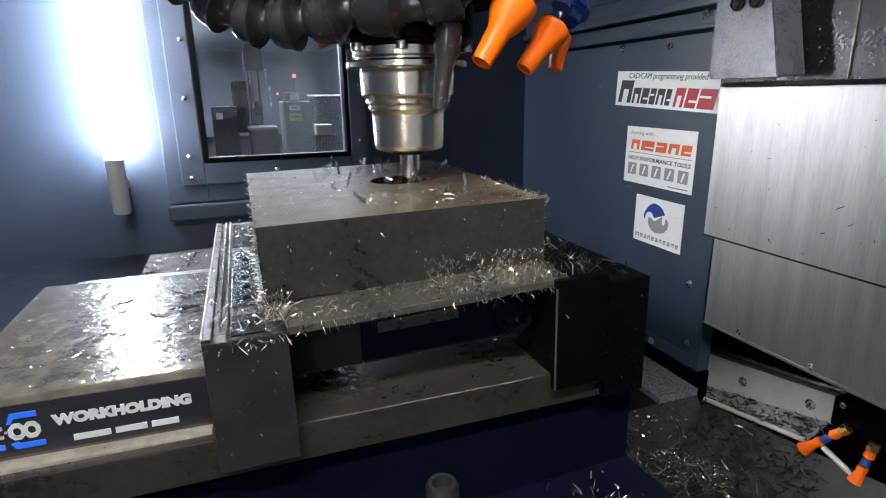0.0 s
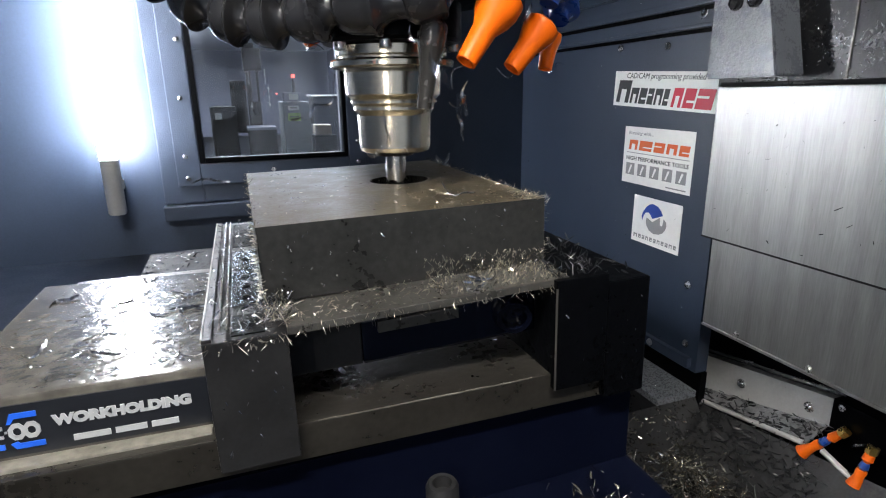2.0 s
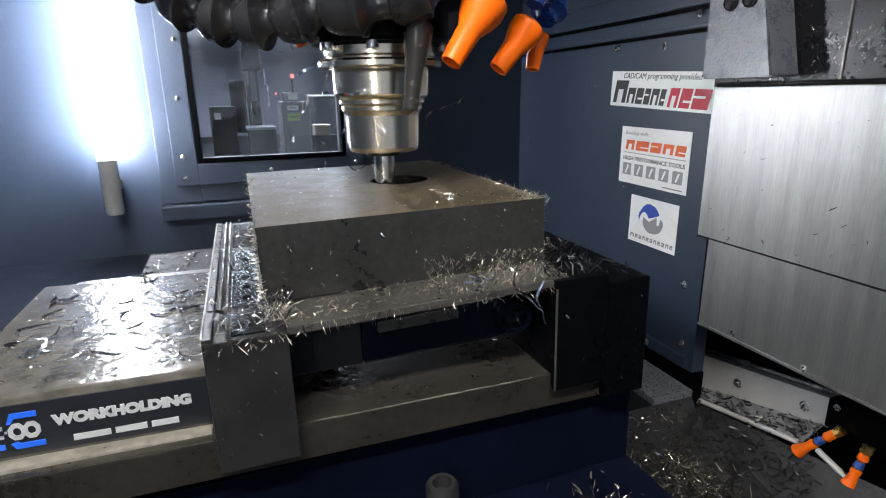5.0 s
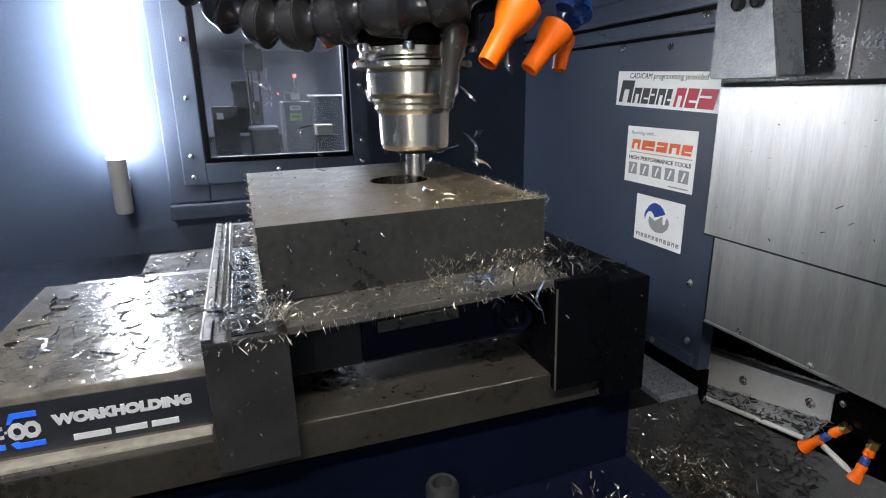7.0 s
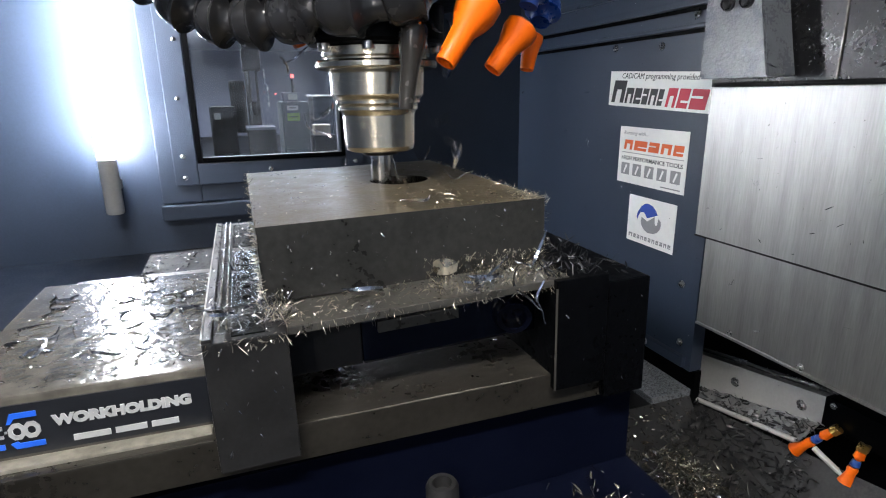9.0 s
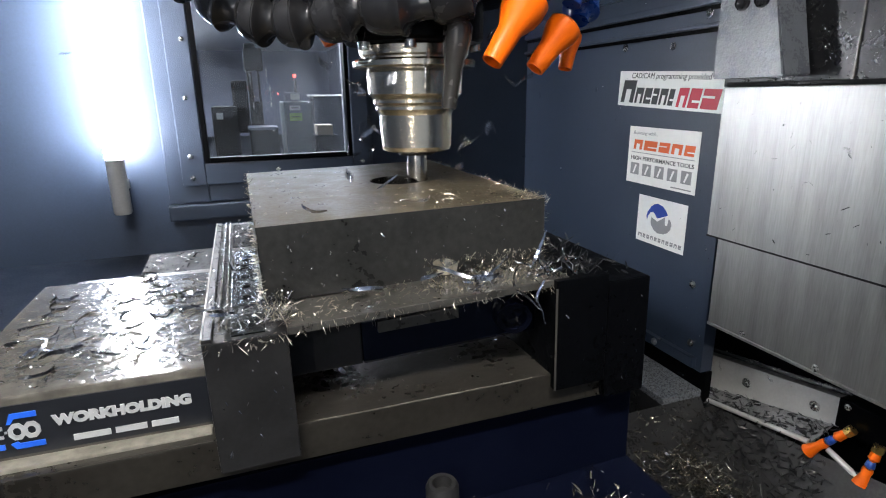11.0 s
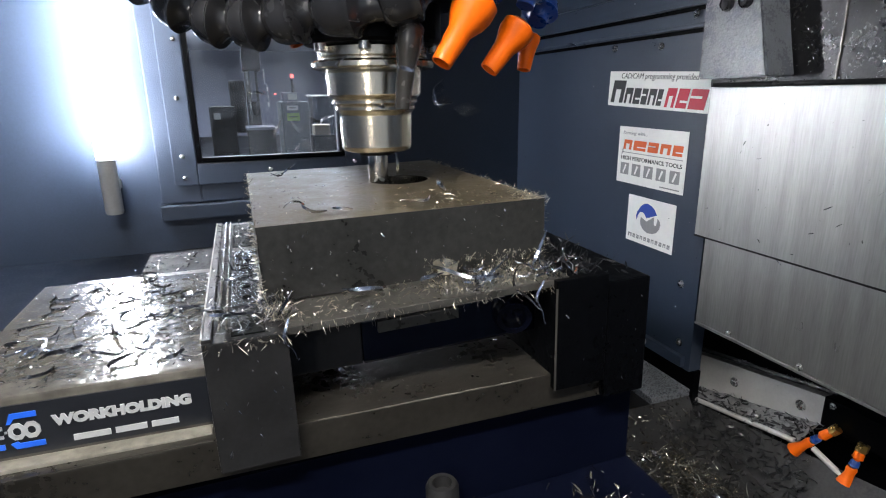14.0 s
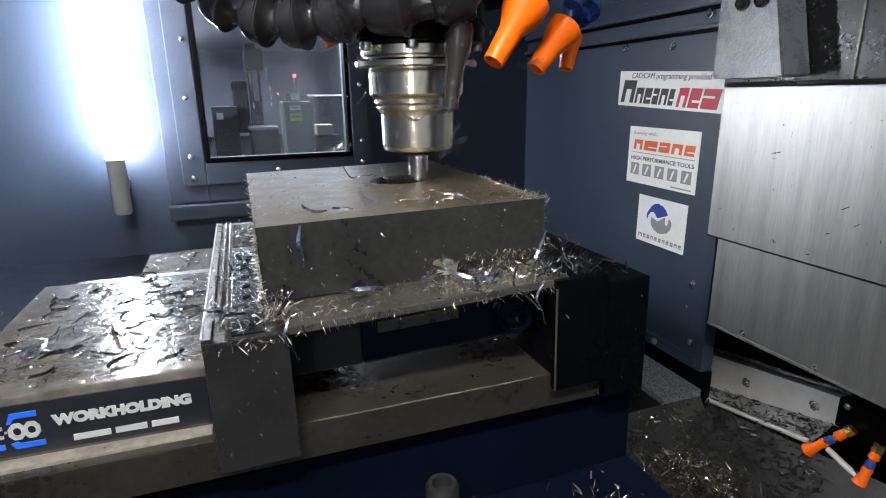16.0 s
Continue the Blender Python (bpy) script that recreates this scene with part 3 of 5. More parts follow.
def make_covers():
    c = tagged(new("way_cover"), "brushed stainless telescopic way cover in overlapping plates", "way cover")
    slab("upper_plate", (0.806, 0.812, 0.12, 0.7985, 0.9355, 1.204), STAINLESS, c, "", 0.002)
    slab("lower_plate", (0.814, 0.820, 0.12, 0.7800, 0.766, 0.96), STAINLESS, c, "", 0.002)
    slab("plate_lip", (0.812, 0.828, 0.12, 0.7800, 0.7605, 0.7655), STAINLESS, c, "", 0.001)
    slab("plate_seam", (0.8045, 0.8058, 0.12, 0.7985, 0.9345, 0.9375), OXIDE, c, "", 0)
    for y in (0.70, 0.56):
        bolt_on(c, (0.8135, y, 0.772), (-1, 0, 0), 0.004)
    h = tagged(new("wall_east_upper"), "wet black sheet-metal guard above the way cover", "wall", kind="structure")
    slab("guard", (0.83, 0.86, 0.05, 0.822, 1.205, 2.05), GUARD_BLACK, h)
    slab("guard_lower", (0.945, 0.96, 0.05, 1.20, 0.30, 1.205), BLACK_PAINT, h)
    slab("guard_seam", (0.8275, 0.8295, 0.590, 0.5925, 1.205, 1.6), GROUND, h, "thin bright upright seam")
    slab("guard_lip", (0.812, 0.829, 0.05, 0.80, 1.2045, 1.212), BLACK_PAINT, h, "", 0.002)
    br = tagged(new("hose_bracket"), "grey textured bracket with two black rubber plugs", "bracket")
    b = bmesh.new()
    outline = ((0.793, 1.218), (0.793, 1.62), (0.742, 1.62), (0.700, 1.40), (0.655, 1.218))
    front = [b.verts.new((0.770, y, z)) for y, z in outline]
    back = [b.verts.new((0.829, y, z)) for y, z in outline]
    b.faces.new(front)
    b.faces.new(back)
    for k in range(5):
        b.faces.new((front[k], front[(k + 1) % 5], back[(k + 1) % 5], back[k]))
    bmesh.ops.bevel(b, geom=list(b.edges), offset=0.003, segments=2, affect="EDGES")
    part("plate", b, GREY_CAST, br)
    for y in (0.744, 0.708):
        part("plug", lathe(bmesh.new(), [(0.0125, 0), (0.0125, 0.003), (0.010, 0.004), (0.009, 0.009), (0.003, 0.012)], along((0.7695, y, 1.333), (0, y, 1.333)), 24), RUBBER, br, smooth=40)


make_covers()


def sheet_between(bm, a, b, c, d, thick=0.003):
    """A sheet-metal strip with corners a, b, c, d on top."""
    pts = [Vector(p) for p in (a, b, c, d)]
    n = (pts[1] - pts[0]).cross(pts[3] - pts[0]).normalized()
    if n.z < 0:
        n = -n
    top = [bm.verts.new(p) for p in pts]
    low = [bm.verts.new(p - n * thick) for p in pts]
    bm.faces.new(top)
    bm.faces.new(low)
    for k in range(4):
        bm.faces.new((top[k], top[(k + 1) % 4], low[(k + 1) % 4], low[k]))
    return bm


ROD_A, ROD_B = Vector((0.885, 0.8806, 0.5416)), Vector((0.885, 0.5937, 0.5951))
FLANGE_A, FLANGE_B = Vector((0.915, 0.8850, 0.5560)), Vector((0.915, 0.5700, 0.6340))


def make_chute():
    fl = tagged(new("chute_flange"), "bolted stainless flange above the chip trough", "flange")
    up = Vector((0.004, -0.004, 0.079))
    part("plate", sheet_between(bmesh.new(), FLANGE_A, FLANGE_B, FLANGE_B + up * 0.68, FLANGE_A + up), DULL_STAINLESS, fl)
    part("fold", sheet_between(bmesh.new(), FLANGE_A + up, FLANGE_B + up * 0.68, FLANGE_B + up * 0.68 + Vector((0.02, 0, 0.004)), FLANGE_A + up + Vector((0.02, 0, 0.004)), 0.002), STAINLESS, fl)
    for y, zz in ((0.7595, 0.6212), (0.6174, 0.6484)):
        bolt_on(fl, (0.9165, y, zz), (-1, 0, 0), 0.0065)
    bolt_on(fl, (0.905, 0.872, 0.612), (-1, 0, 0), 0.0055)
    tr = tagged(new("chip_trough"), "black sheet-metal chip trough with a bright edge", "trough", kind="structure")
    slab("bottom", (0.30, 1.15, -0.6, 0.95, 0.470, 0.489), WET_BLACK, tr)
    part("ledge", sheet_between(bmesh.new(), ROD_A, ROD_B, FLANGE_B + Vector((0, 0.01, 0)), FLANGE_A), LEDGE_GREY, tr, "grey sheet ledge strewn with chips")
    part("slope", sheet_between(bmesh.new(), ROD_A + Vector((-0.003, 0, -0.003)), ROD_B + Vector((-0.003, -0.2, 0.02)), Vector((0.80, 0.42, 0.492)), Vector((0.76, 0.885, 0.492))), WET_GREY, tr, "wet grey slope")
    part("end_slope", sheet_between(bmesh.new(), (0.58, 0.8255, 0.5655), (0.8665, 0.8255, 0.5655), (0.86, 0.765, 0.4905), (0.58, 0.765, 0.4905), 0.002), WET_BLACK, tr, "wet black end slope")
    part("edge_rod", lathe(bmesh.new(), [(0.0048, 0), (0.0048, (ROD_B - ROD_A).length)], along(ROD_A + Vector((-0.003, 0, 0.003)), ROD_B + Vector((-0.003, 0, 0.003))), 16), DULL_STAINLESS, tr, "bright steel edge rod", 40)
    part("pipe", lathe(bmesh.new(), [(0.005, 0), (0.005, 0.055), (0.0045, 0.075)], along((0.885, 0.562, 0.603), (0.880, 0.495, 0.585)), 16), DULL_STAINLESS, tr, "bent steel pipe", 40)
    part("worn_lip", lathe(bmesh.new(), [(0.004, 0), (0.010, 0.002), (0.011, 0.008), (0.011, 0.077), (0.009, 0.087)], along((0.568, 0.685, 0.506), (0.577, 0.598, 0.506)), 16), CARTON, tr, "tan worn lip of the trough", 40)
    cable = tagged(new("cable"), "wet black cable lying along the chute flange", "cable")
    way = spread([FLANGE_A + up + Vector((0.010, -0.002, 0.0085)), FLANGE_A.lerp(FLANGE_B, 0.3) + up * 0.90 + Vector((0.011, 0, 0.0100)),
                  FLANGE_A.lerp(FLANGE_B, 0.6) + up * 0.81 + Vector((0.010, 0, 0.0080)), FLANGE_B + up * 0.68 + Vector((0.011, 0, 0.0090))], 14)
    for p, q in zip(way, way[1:]):
        part("length", lathe(bmesh.new(), [(0.0046, -0.001), (0.0052, 0.004), (0.0052, (q - p).length - 0.004), (0.0046, (q - p).length + 0.001)], along(p, q), 12), RUBBER, cable, "", 60)
    bl = tagged(new("corner_plate"), "grey galvanised corner plate wet with coolant", "plate", kind="structure")
    part("plate", box(bmesh.new(), 0.765, 0.8675, 0.825, 1.10, 0.565, 0.580, 0.002), SPECKLED, bl)
    part("leg", box(bmesh.new(), 0.7665, 0.866, 0.827, 1.09, 0.30, 0.5648), WET_BLACK, bl)
    k = tagged(new("cover_block"), "black block under the way cover", "cover")
    slab("block", (0.905, 0.94, 0.40, 0.572, 0.640, 0.694), BLACK_PAINT, k, "", 0.003)
    bolt_on(k, (0.9045, 0.556, 0.684), (-1, 0, 0), 0.004)


make_chute()


def make_wash_nozzle(foot, tip):
    n = tagged(new("wash_nozzle"), "orange and blue wash-down nozzle on a brass fitting", "nozzle", group="wash-down nozzles")
    n.location = foot
    d = Vector(tip) - Vector(foot)
    u, L = d.normalized(), d.length
    part("fitting", lathe(bmesh.new(), [(0.0090, -0.006), (0.0090, 0.006), (0.0078, 0.008)], along((0, 0, 0), d), 6), BRASS, n, "brass fitting")
    part("link", lathe(bmesh.new(), joint_profile(0.0079, L * 0.34), along(u * L * 0.08, d), 20), ORANGE, n, "orange ball link", 50)
    part("collar", lathe(bmesh.new(), joint_profile(0.0071, L * 0.26), along(u * L * 0.34, d), 20), BLUE, n, "blue link", 50)
    part("tip", lathe(bmesh.new(), [(0.0072, 0), (0.0083, L * 0.06), (0.0070, L * 0.16), (0.0086, L * 0.26), (0.0124, L * 0.44), (0.0112, L * 0.44)], along(u * L * 0.54, d), 24), ORANGE, n, "flared orange tip", 40)


make_wash_nozzle((0.893, 0.538, 0.6520), (0.875, 0.590, 0.583))
make_wash_nozzle((0.893, 0.4925, 0.648), (0.875, 0.498, 0.582))


def make_stickers():
    x = 0.8540
    def sheet(name, y0, y1, z0, z1, label, lean=0.0):
        s = tagged(new(name), label, "sticker")
        s.matrix_world = Matrix.Translation((x, y0, z0)) @ Euler((radians(lean), 0, 0)).to_matrix().to_4x4() @ Euler((radians(90), 0, radians(-90))).to_matrix().to_4x4()
        part("sheet", box(bmesh.new(), 0, y0 - y1, 0, z1 - z0, 0, 0.0006), PAPER, s)
        return s, y0 - y1, z1 - z0
    def bar(bm, x0, x1, y0, y1, slant=0.0):
        v = [bm.verts.new((a, b, 0.0011)) for a, b in ((x0, y0), (x1, y0), (x1 + slant, y1), (x0 + slant, y1))]
        bm.faces.new(v)
    def glyphs(owner, ink, x0, y0, h, widths, slant, gap, label):
        """A row of heavy notched blocks, one for each mark of the printed brand."""
        for k, w in enumerate(widths):
            t, g = w * 0.30, bmesh.new()
            outline = (((0, 0), (t, 0), (t, h * 0.60), (w - t, h * 0.60), (w - t, 0), (w, 0), (w, h), (0, h)),
                       ((0, 0), (w, 0), (w, h * 0.28), (t, h * 0.28), (t, h * 0.40), (w, h * 0.40), (w, h), (0, h)),
                       ((0, 0), (w, 0), (w, h), (0, h), (0, h * 0.66), (w - t, h * 0.66), (w - t, h * 0.54), (0, h * 0.54)))[k % 3]
            g.faces.new([g.verts.new((x0 + a + slant * b / h, y0 + b, 0.0011)) for a, b in outline])
            part("brand_shape", g, ink, owner, label)
            x0 += w + gap
    tm = lambda a, b: Matrix.Translation((a, b, 0.0007))
    s, w, h = sheet("sticker", 1.1576, 0.838, 1.1690, 1.2460, "white sticker with black and red brand shapes and small print", 2.4)
    word("small_print", "CAD/CAM programming provided", 0.017, INK, s, tm(w * 0.13, h * 0.80), w * 0.74, "small black print", 0, 0.2)
    glyphs(s, INK, w * 0.03, h * 0.10, h * 0.64, [w * 0.14], w * 0.03, 0, "heavy black slanted shape")
    glyphs(s, INK, w * 0.185, h * 0.10, h * 0.44, [w * 0.080, w * 0.072, w * 0.058, w * 0.072, w * 0.048], w * 0.02, w * 0.013, "heavy black slanted shapes")
    glyphs(s, RED_INK, w * 0.60, h * 0.08, h * 0.50, [w * 0.085, w * 0.092, w * 0.135], w * 0.025, w * 0.016, "heavy red slanted shapes")
    s, w, h = sheet("sticker", 1.1061, 0.888, 0.9945, 1.1225, "white sticker with an orange brand shape and grey pictograms", 0.6)
    word("small_print", "Running with...", 0.011, GREY_INK, s, tm(w * 0.06, h * 0.865), w * 0.38, "grey slanted print", 0, 0.25)
    glyphs(s, ORANGE_INK, w * 0.08, h * 0.60, h * 0.17, [w * 0.13, w * 0.19, w * 0.15, w * 0.14, w * 0.13], w * 0.015, w * 0.03, "orange block shapes")
    b = bmesh.new()
    bar(b, w * 0.06, w * 0.96, h * 0.54, h * 0.552)
    part("rule", b, GREY_INK, s)
    word("title", "HIGH PERFORMANCE TOOLS", 0.0125, INK, s, tm(w * 0.05, h * 0.415), w * 0.90, "black capitals", 0.0002)
    for i in range(5):
        b = bmesh.new()
        bar(b, w * (0.06 + i * 0.186), w * (0.06 + i * 0.186 + 0.135), h * 0.15, h * 0.36)
        pic = part("pictogram", b, GREY_INK, s)
        b = bmesh.new()
        v0 = w * (0.06 + i * 0.186)
        vs = [b.verts.new((v0 + a * w, c * h, 0.0016)) for a, c in ((0.04, 0.18), (0.06, 0.17), (0.10, 0.32), (0.075, 0.335))]
        b.faces.new(vs)
        part("tool_shape", b, PAPER, pic)
    b = bmesh.new()
    bar(b, w * 0.68, w * 0.95, h * 0.045, h * 0.065)
    part("print_bar", b, GREY_INK, s)
    s, w, h = sheet("sticker", 1.0559, 0.903, 0.8625, 0.9700, "square white sticker with a round blue and grey emblem", 0.5)
    for name, ink, outline in (
            ("emblem_blue", BLUE_INK, ((.22, .49), (.20, .58), (.22, .67), (.29, .80), (.36, .87), (.43, .89), (.53, .86), (.60, .79), (.645, .70), (.55, .645), (.43, .58), (.38, .66), (.34, .69), (.28, .67), (.245, .60))),
            ("emblem_grey", GREY_INK, ((.31, .58), (.44, .515), (.59, .65), (.60, .50), (.625, .475), (.65, .50), (.665, .64), (.715, .59), (.73, .52), (.715, .43), (.66, .34), (.58, .29), (.47, .275), (.38, .32), (.32, .40), (.30, .48)))):
        b = bmesh.new()
        b.faces.new([b.verts.new((u * w, v * h, 0.0011)) for u, v in outline])
        part(name, b, ink, s)
    glyphs(s, GREY_INK, w * 0.05, h * 0.09, h * 0.085, [w * 0.085] + [w * 0.058] * 10, 0, w * 0.024, "row of grey shapes")


make_stickers()


def make_lamp(name, x, y, z0, z1, r, material, label):
    l = tagged(new(name), label, "lamp")
    part("tube", lathe(bmesh.new(), [(r, z0), (r, z1)], pose(x, y, 0), 24), material, l, "glowing tube", 40)
    part("end_cap", lathe(bmesh.new(), [(r * 0.9, z0 - 0.135), (r * 1.05, z0 - 0.13), (r * 1.05, z0 - 0.001)], pose(x, y, 0), 24), DULL_STAINLESS, l, "aluminium end cap", 40)
    side = 1 if y > 0 else -1
    wall = BACK - 0.0005 if y > 0 else -0.7195
    for z in (z0 - 0.07, z1 - 0.03):
        a, b = sorted((y + side * r * 0.6, wall))
        part("clip", box(bmesh.new(), x - r * 0.55, x + r * 0.55, a, b, z - 0.012, z + 0.012, 0.002), DULL_STAINLESS, l, "sheet-metal wall clip")
    return l


make_lamp("tube_lamp", -0.296, BACK - 0.080, 1.062, 1.75, 0.0195, TUBE, "bright white upright tube lamp on the rear wall")
work = tagged(new("strip_lamp"), "long work light strip under the enclosure roof by the door", "lamp")
slab("housing", (-0.66, 0.16, -0.36, -0.26, 2.012, 2.05), STAINLESS, work, "", 0.004)
slab("diffuser", (-0.65, 0.15, -0.35, -0.27, 2.004, 2.0115), FRONT_TUBE, work, "glowing diffuser")
tagged(slab("wall_west", (-0.78, -0.75, -0.75, BACK + 0.03, 0.3, 2.05), NAVY), "navy painted side wall of the enclosure", "wall", kind="structure")
make_lamp("tube_lamp", -0.50, -0.688, 1.12, 1.80, 0.020, POST_TUBE, "upright tube lamp on the door post")
south = tagged(new("wall_south"), "navy painted door side with the sliding door open", "wall", kind="structure")
for b in ((-0.75, -0.44, -0.75, -0.72, 0.3, 2.05), (0.52, 0.962, -0.75, -0.72, 0.3, 2.05), (-0.44, 0.52, -0.75, -0.72, 0.3, 0.95)):
    slab("panel", b, NAVY, south)
tagged(slab("wall_east_front", (0.962, 0.99, -0.75, BACK + 0.03, 0.3, 2.05), NAVY), "navy painted side wall by the door", "wall", kind="structure")
tagged(part("ceiling", box(bmesh.new(), -0.78, 0.99, -0.75, BACK + 0.03, 2.05, 2.08), NAVY), "navy sheet-metal enclosure roof", "ceiling", kind="structure")
tagged(slab("floor", (-0.78, 0.96, -0.75, BACK + 0.03, 0.27, 0.30), WET_BLACK), "dark wet enclosure bottom", "floor", kind="structure")
tagged(part("saddle", box(bmesh.new(), -0.40, 0.14, 0.10, 0.50, 0.30, 0.9645, 0.01), BLACK_PAINT), "black saddle casting under the machine table", "saddle", kind="structure")
head = tagged(new("machine_column"), "black painted machine head casting above the tool", "machine head")
slab("casting", (-0.10, 0.24, 0.22, 0.62, 1.34, 2.05), BLACK_PAINT, head, "", 0.01)
slab("neck", (-0.06, 0.20, 0.621, BACK, 1.40, 2.05), BLACK_PAINT, head, "", 0.01)
part("coolant_ring", lathe(bmesh.new(), [(0.062, 1.29), (0.105, 1.292), (0.11, 1.30), (0.11, 1.339)], pose(AX[0], AX[1], 0), 40), BLACK_PAINT, head, smooth=35)
# added step keeps tube light off the trough; navy darkened against that light
tagged(slab("light_blocking_step", (-0.75, 0.70, 0.9, BACK, 0.30, 0.80), STEP_NAVY), "added step behind the table that blocks lamp light, navy darkened", "apron", kind="structure")


def make_workshop():
    r = tagged(new("workshop"), "dim workshop seen through the machine window", "room", kind="structure")
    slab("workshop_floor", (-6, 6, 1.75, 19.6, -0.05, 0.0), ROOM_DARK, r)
    slab("workshop_wall", (-6, 3.0, 19.5, 19.6, 0.0, 2.62), ROOM_BLUE, r)
    slab("workshop_wall", (3.0, 3.1, 8.0, 19.6, 0.0, 2.62), ROOM_BLUE, r)
    # unseen glowing panels, added only to brighten the room beyond the pane
    slab("added_fill_panel", (-1.5, 2.5, 6.0, 7.6, 2.40, 2.43), ROOM_FILL, r, "unseen glowing panel added to brighten the workshop")
    slab("added_fill_panel", (-5.0, -1.8, 10.5, 15.5, 2.28, 2.31), ROOM_FILL, r, "unseen glowing panel added to brighten the workshop")
    slab("workshop_ceiling", (-6, 6, 1.75, 19.6, 2.62, 2.7), ROOM_WALL, r)
    m = tagged(new("neighbour_machine"), "dark milling machine with bright guide rods in the dim workshop", "machine")
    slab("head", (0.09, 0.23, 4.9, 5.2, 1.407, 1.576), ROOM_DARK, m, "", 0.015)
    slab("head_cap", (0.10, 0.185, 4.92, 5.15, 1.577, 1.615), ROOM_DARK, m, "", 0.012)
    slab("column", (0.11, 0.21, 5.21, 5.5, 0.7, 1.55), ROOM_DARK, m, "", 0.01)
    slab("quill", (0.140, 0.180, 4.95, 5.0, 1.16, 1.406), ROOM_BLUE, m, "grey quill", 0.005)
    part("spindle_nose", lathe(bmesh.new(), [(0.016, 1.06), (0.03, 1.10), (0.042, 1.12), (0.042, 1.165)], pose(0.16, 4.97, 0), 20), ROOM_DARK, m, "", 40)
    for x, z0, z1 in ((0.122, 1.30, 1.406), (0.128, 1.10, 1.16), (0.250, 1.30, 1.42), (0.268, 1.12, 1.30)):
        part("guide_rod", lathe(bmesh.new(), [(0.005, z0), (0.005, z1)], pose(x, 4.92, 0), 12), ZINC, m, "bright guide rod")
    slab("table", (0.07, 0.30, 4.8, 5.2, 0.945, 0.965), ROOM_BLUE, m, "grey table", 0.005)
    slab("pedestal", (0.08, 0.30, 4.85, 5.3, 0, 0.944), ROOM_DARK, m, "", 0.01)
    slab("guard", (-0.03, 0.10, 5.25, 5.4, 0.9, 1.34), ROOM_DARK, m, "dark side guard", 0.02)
    part("warning_lamp", lathe(bmesh.new(), [(0.007, 0), (0.007, 0.012)], along((0.325, 4.90, 1.225), (0.325, 4.0, 1.225)), 12), LED_RED, m, "small glowing red lamp")
    c = tagged(new("control_cabinet"), "teal control cabinet with white and green signs and signal lamp", "cabinet")
    slab("body", (0.365, 0.586, 4.91, 5.4, 0, 1.160), TEAL, c, "", 0.01)
    slab("panel", (0.385, 0.52, 4.93, 5.1, 1.161, 1.235), ROOM_BLUE, c, "grey instrument", 0.012)
    slab("panel_front", (0.425, 0.50, 4.915, 4.929, 1.175, 1.225), SIGN_WHITE, c, "pale instrument face", 0.003)
    part("lamp_post", lathe(bmesh.new(), [(0.012, 1.236), (0.012, 1.352)], pose(0.478, 5.0, 0), 12), ROOM_DARK, c)
    part("signal_lamp", lathe(bmesh.new(), [(0.013, 1.353), (0.013, 1.380)], pose(0.478, 5.0, 0), 14), LED_RED, c, "glowing red signal lamp")
    for x0, x1, z0, z1, skin, lbl in ((0.410, 0.495, 1.090, 1.128, SIGN_WHITE, "white sign"), (0.405, 0.505, 1.005, 1.068, SIGN_GREEN, "green sign")):
        sign = slab("sign", (x0, x1, 4.90, 4.909, z0, z1), skin, c, lbl)
        slab("print_bar", (x0 + 0.015, x1 - 0.015, 4.897, 4.8995, (z0 + z1) / 2 - 0.003, (z0 + z1) / 2 + 0.005), ROOM_DARK, sign)
    b = tagged(new("storage_cabinet"), "dark blue storage cabinet in the dim workshop", "cabinet")
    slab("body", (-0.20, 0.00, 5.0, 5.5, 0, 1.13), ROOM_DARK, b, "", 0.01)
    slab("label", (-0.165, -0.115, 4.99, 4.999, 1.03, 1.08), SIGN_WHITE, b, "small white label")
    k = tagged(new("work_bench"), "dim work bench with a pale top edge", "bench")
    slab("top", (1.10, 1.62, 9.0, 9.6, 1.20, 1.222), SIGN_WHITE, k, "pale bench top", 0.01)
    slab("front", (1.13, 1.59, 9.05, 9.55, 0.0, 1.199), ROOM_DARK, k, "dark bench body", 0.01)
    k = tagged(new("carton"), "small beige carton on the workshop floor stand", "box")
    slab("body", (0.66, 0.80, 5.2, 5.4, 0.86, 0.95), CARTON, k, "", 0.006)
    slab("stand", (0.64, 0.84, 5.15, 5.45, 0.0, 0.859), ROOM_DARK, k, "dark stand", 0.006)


make_workshop()

# ---------------------------------------------------------------- chips
def ribbon(length, width, curl, twist, thick=0.00025, n=8, wave=0.0):
    """A curled chip: a thin tapering ribbon bent to an arc and twisted."""
    bm, rings = bmesh.new(), []
    for i in range(n + 1):
        u = i / n - 0.5
        a = u * curl
        r = length / max(curl, 0.05)
        c = Vector((r * math.sin(a), 0, r * (1 - math.cos(a)) + wave * math.sin(u * 9)))
        w = width * (0.25 + 0.75 * math.cos(u * 2.7) ** 0.7)
        tw = twist * u
        side = Vector((0, math.cos(tw), math.sin(tw)))
        up = Vector((-math.sin(a) * math.cos(tw), -math.sin(tw), math.cos(a) * math.cos(tw)))
        rings.append([bm.verts.new(c + side * s * w / 2 + up * h * thick) for s, h in ((-1, -0.5), (1, -0.5), (1, 0.5), (-1, 0.5))])
    for a, b in zip(rings, rings[1:]):
        for i in range(4):
            bm.faces.new((a[i], a[(i + 1) % 4], b[(i + 1) % 4], b[i]))
    bm.faces.new(rings[0])
    bm.faces.new(list(reversed(rings[-1])))
    return bm


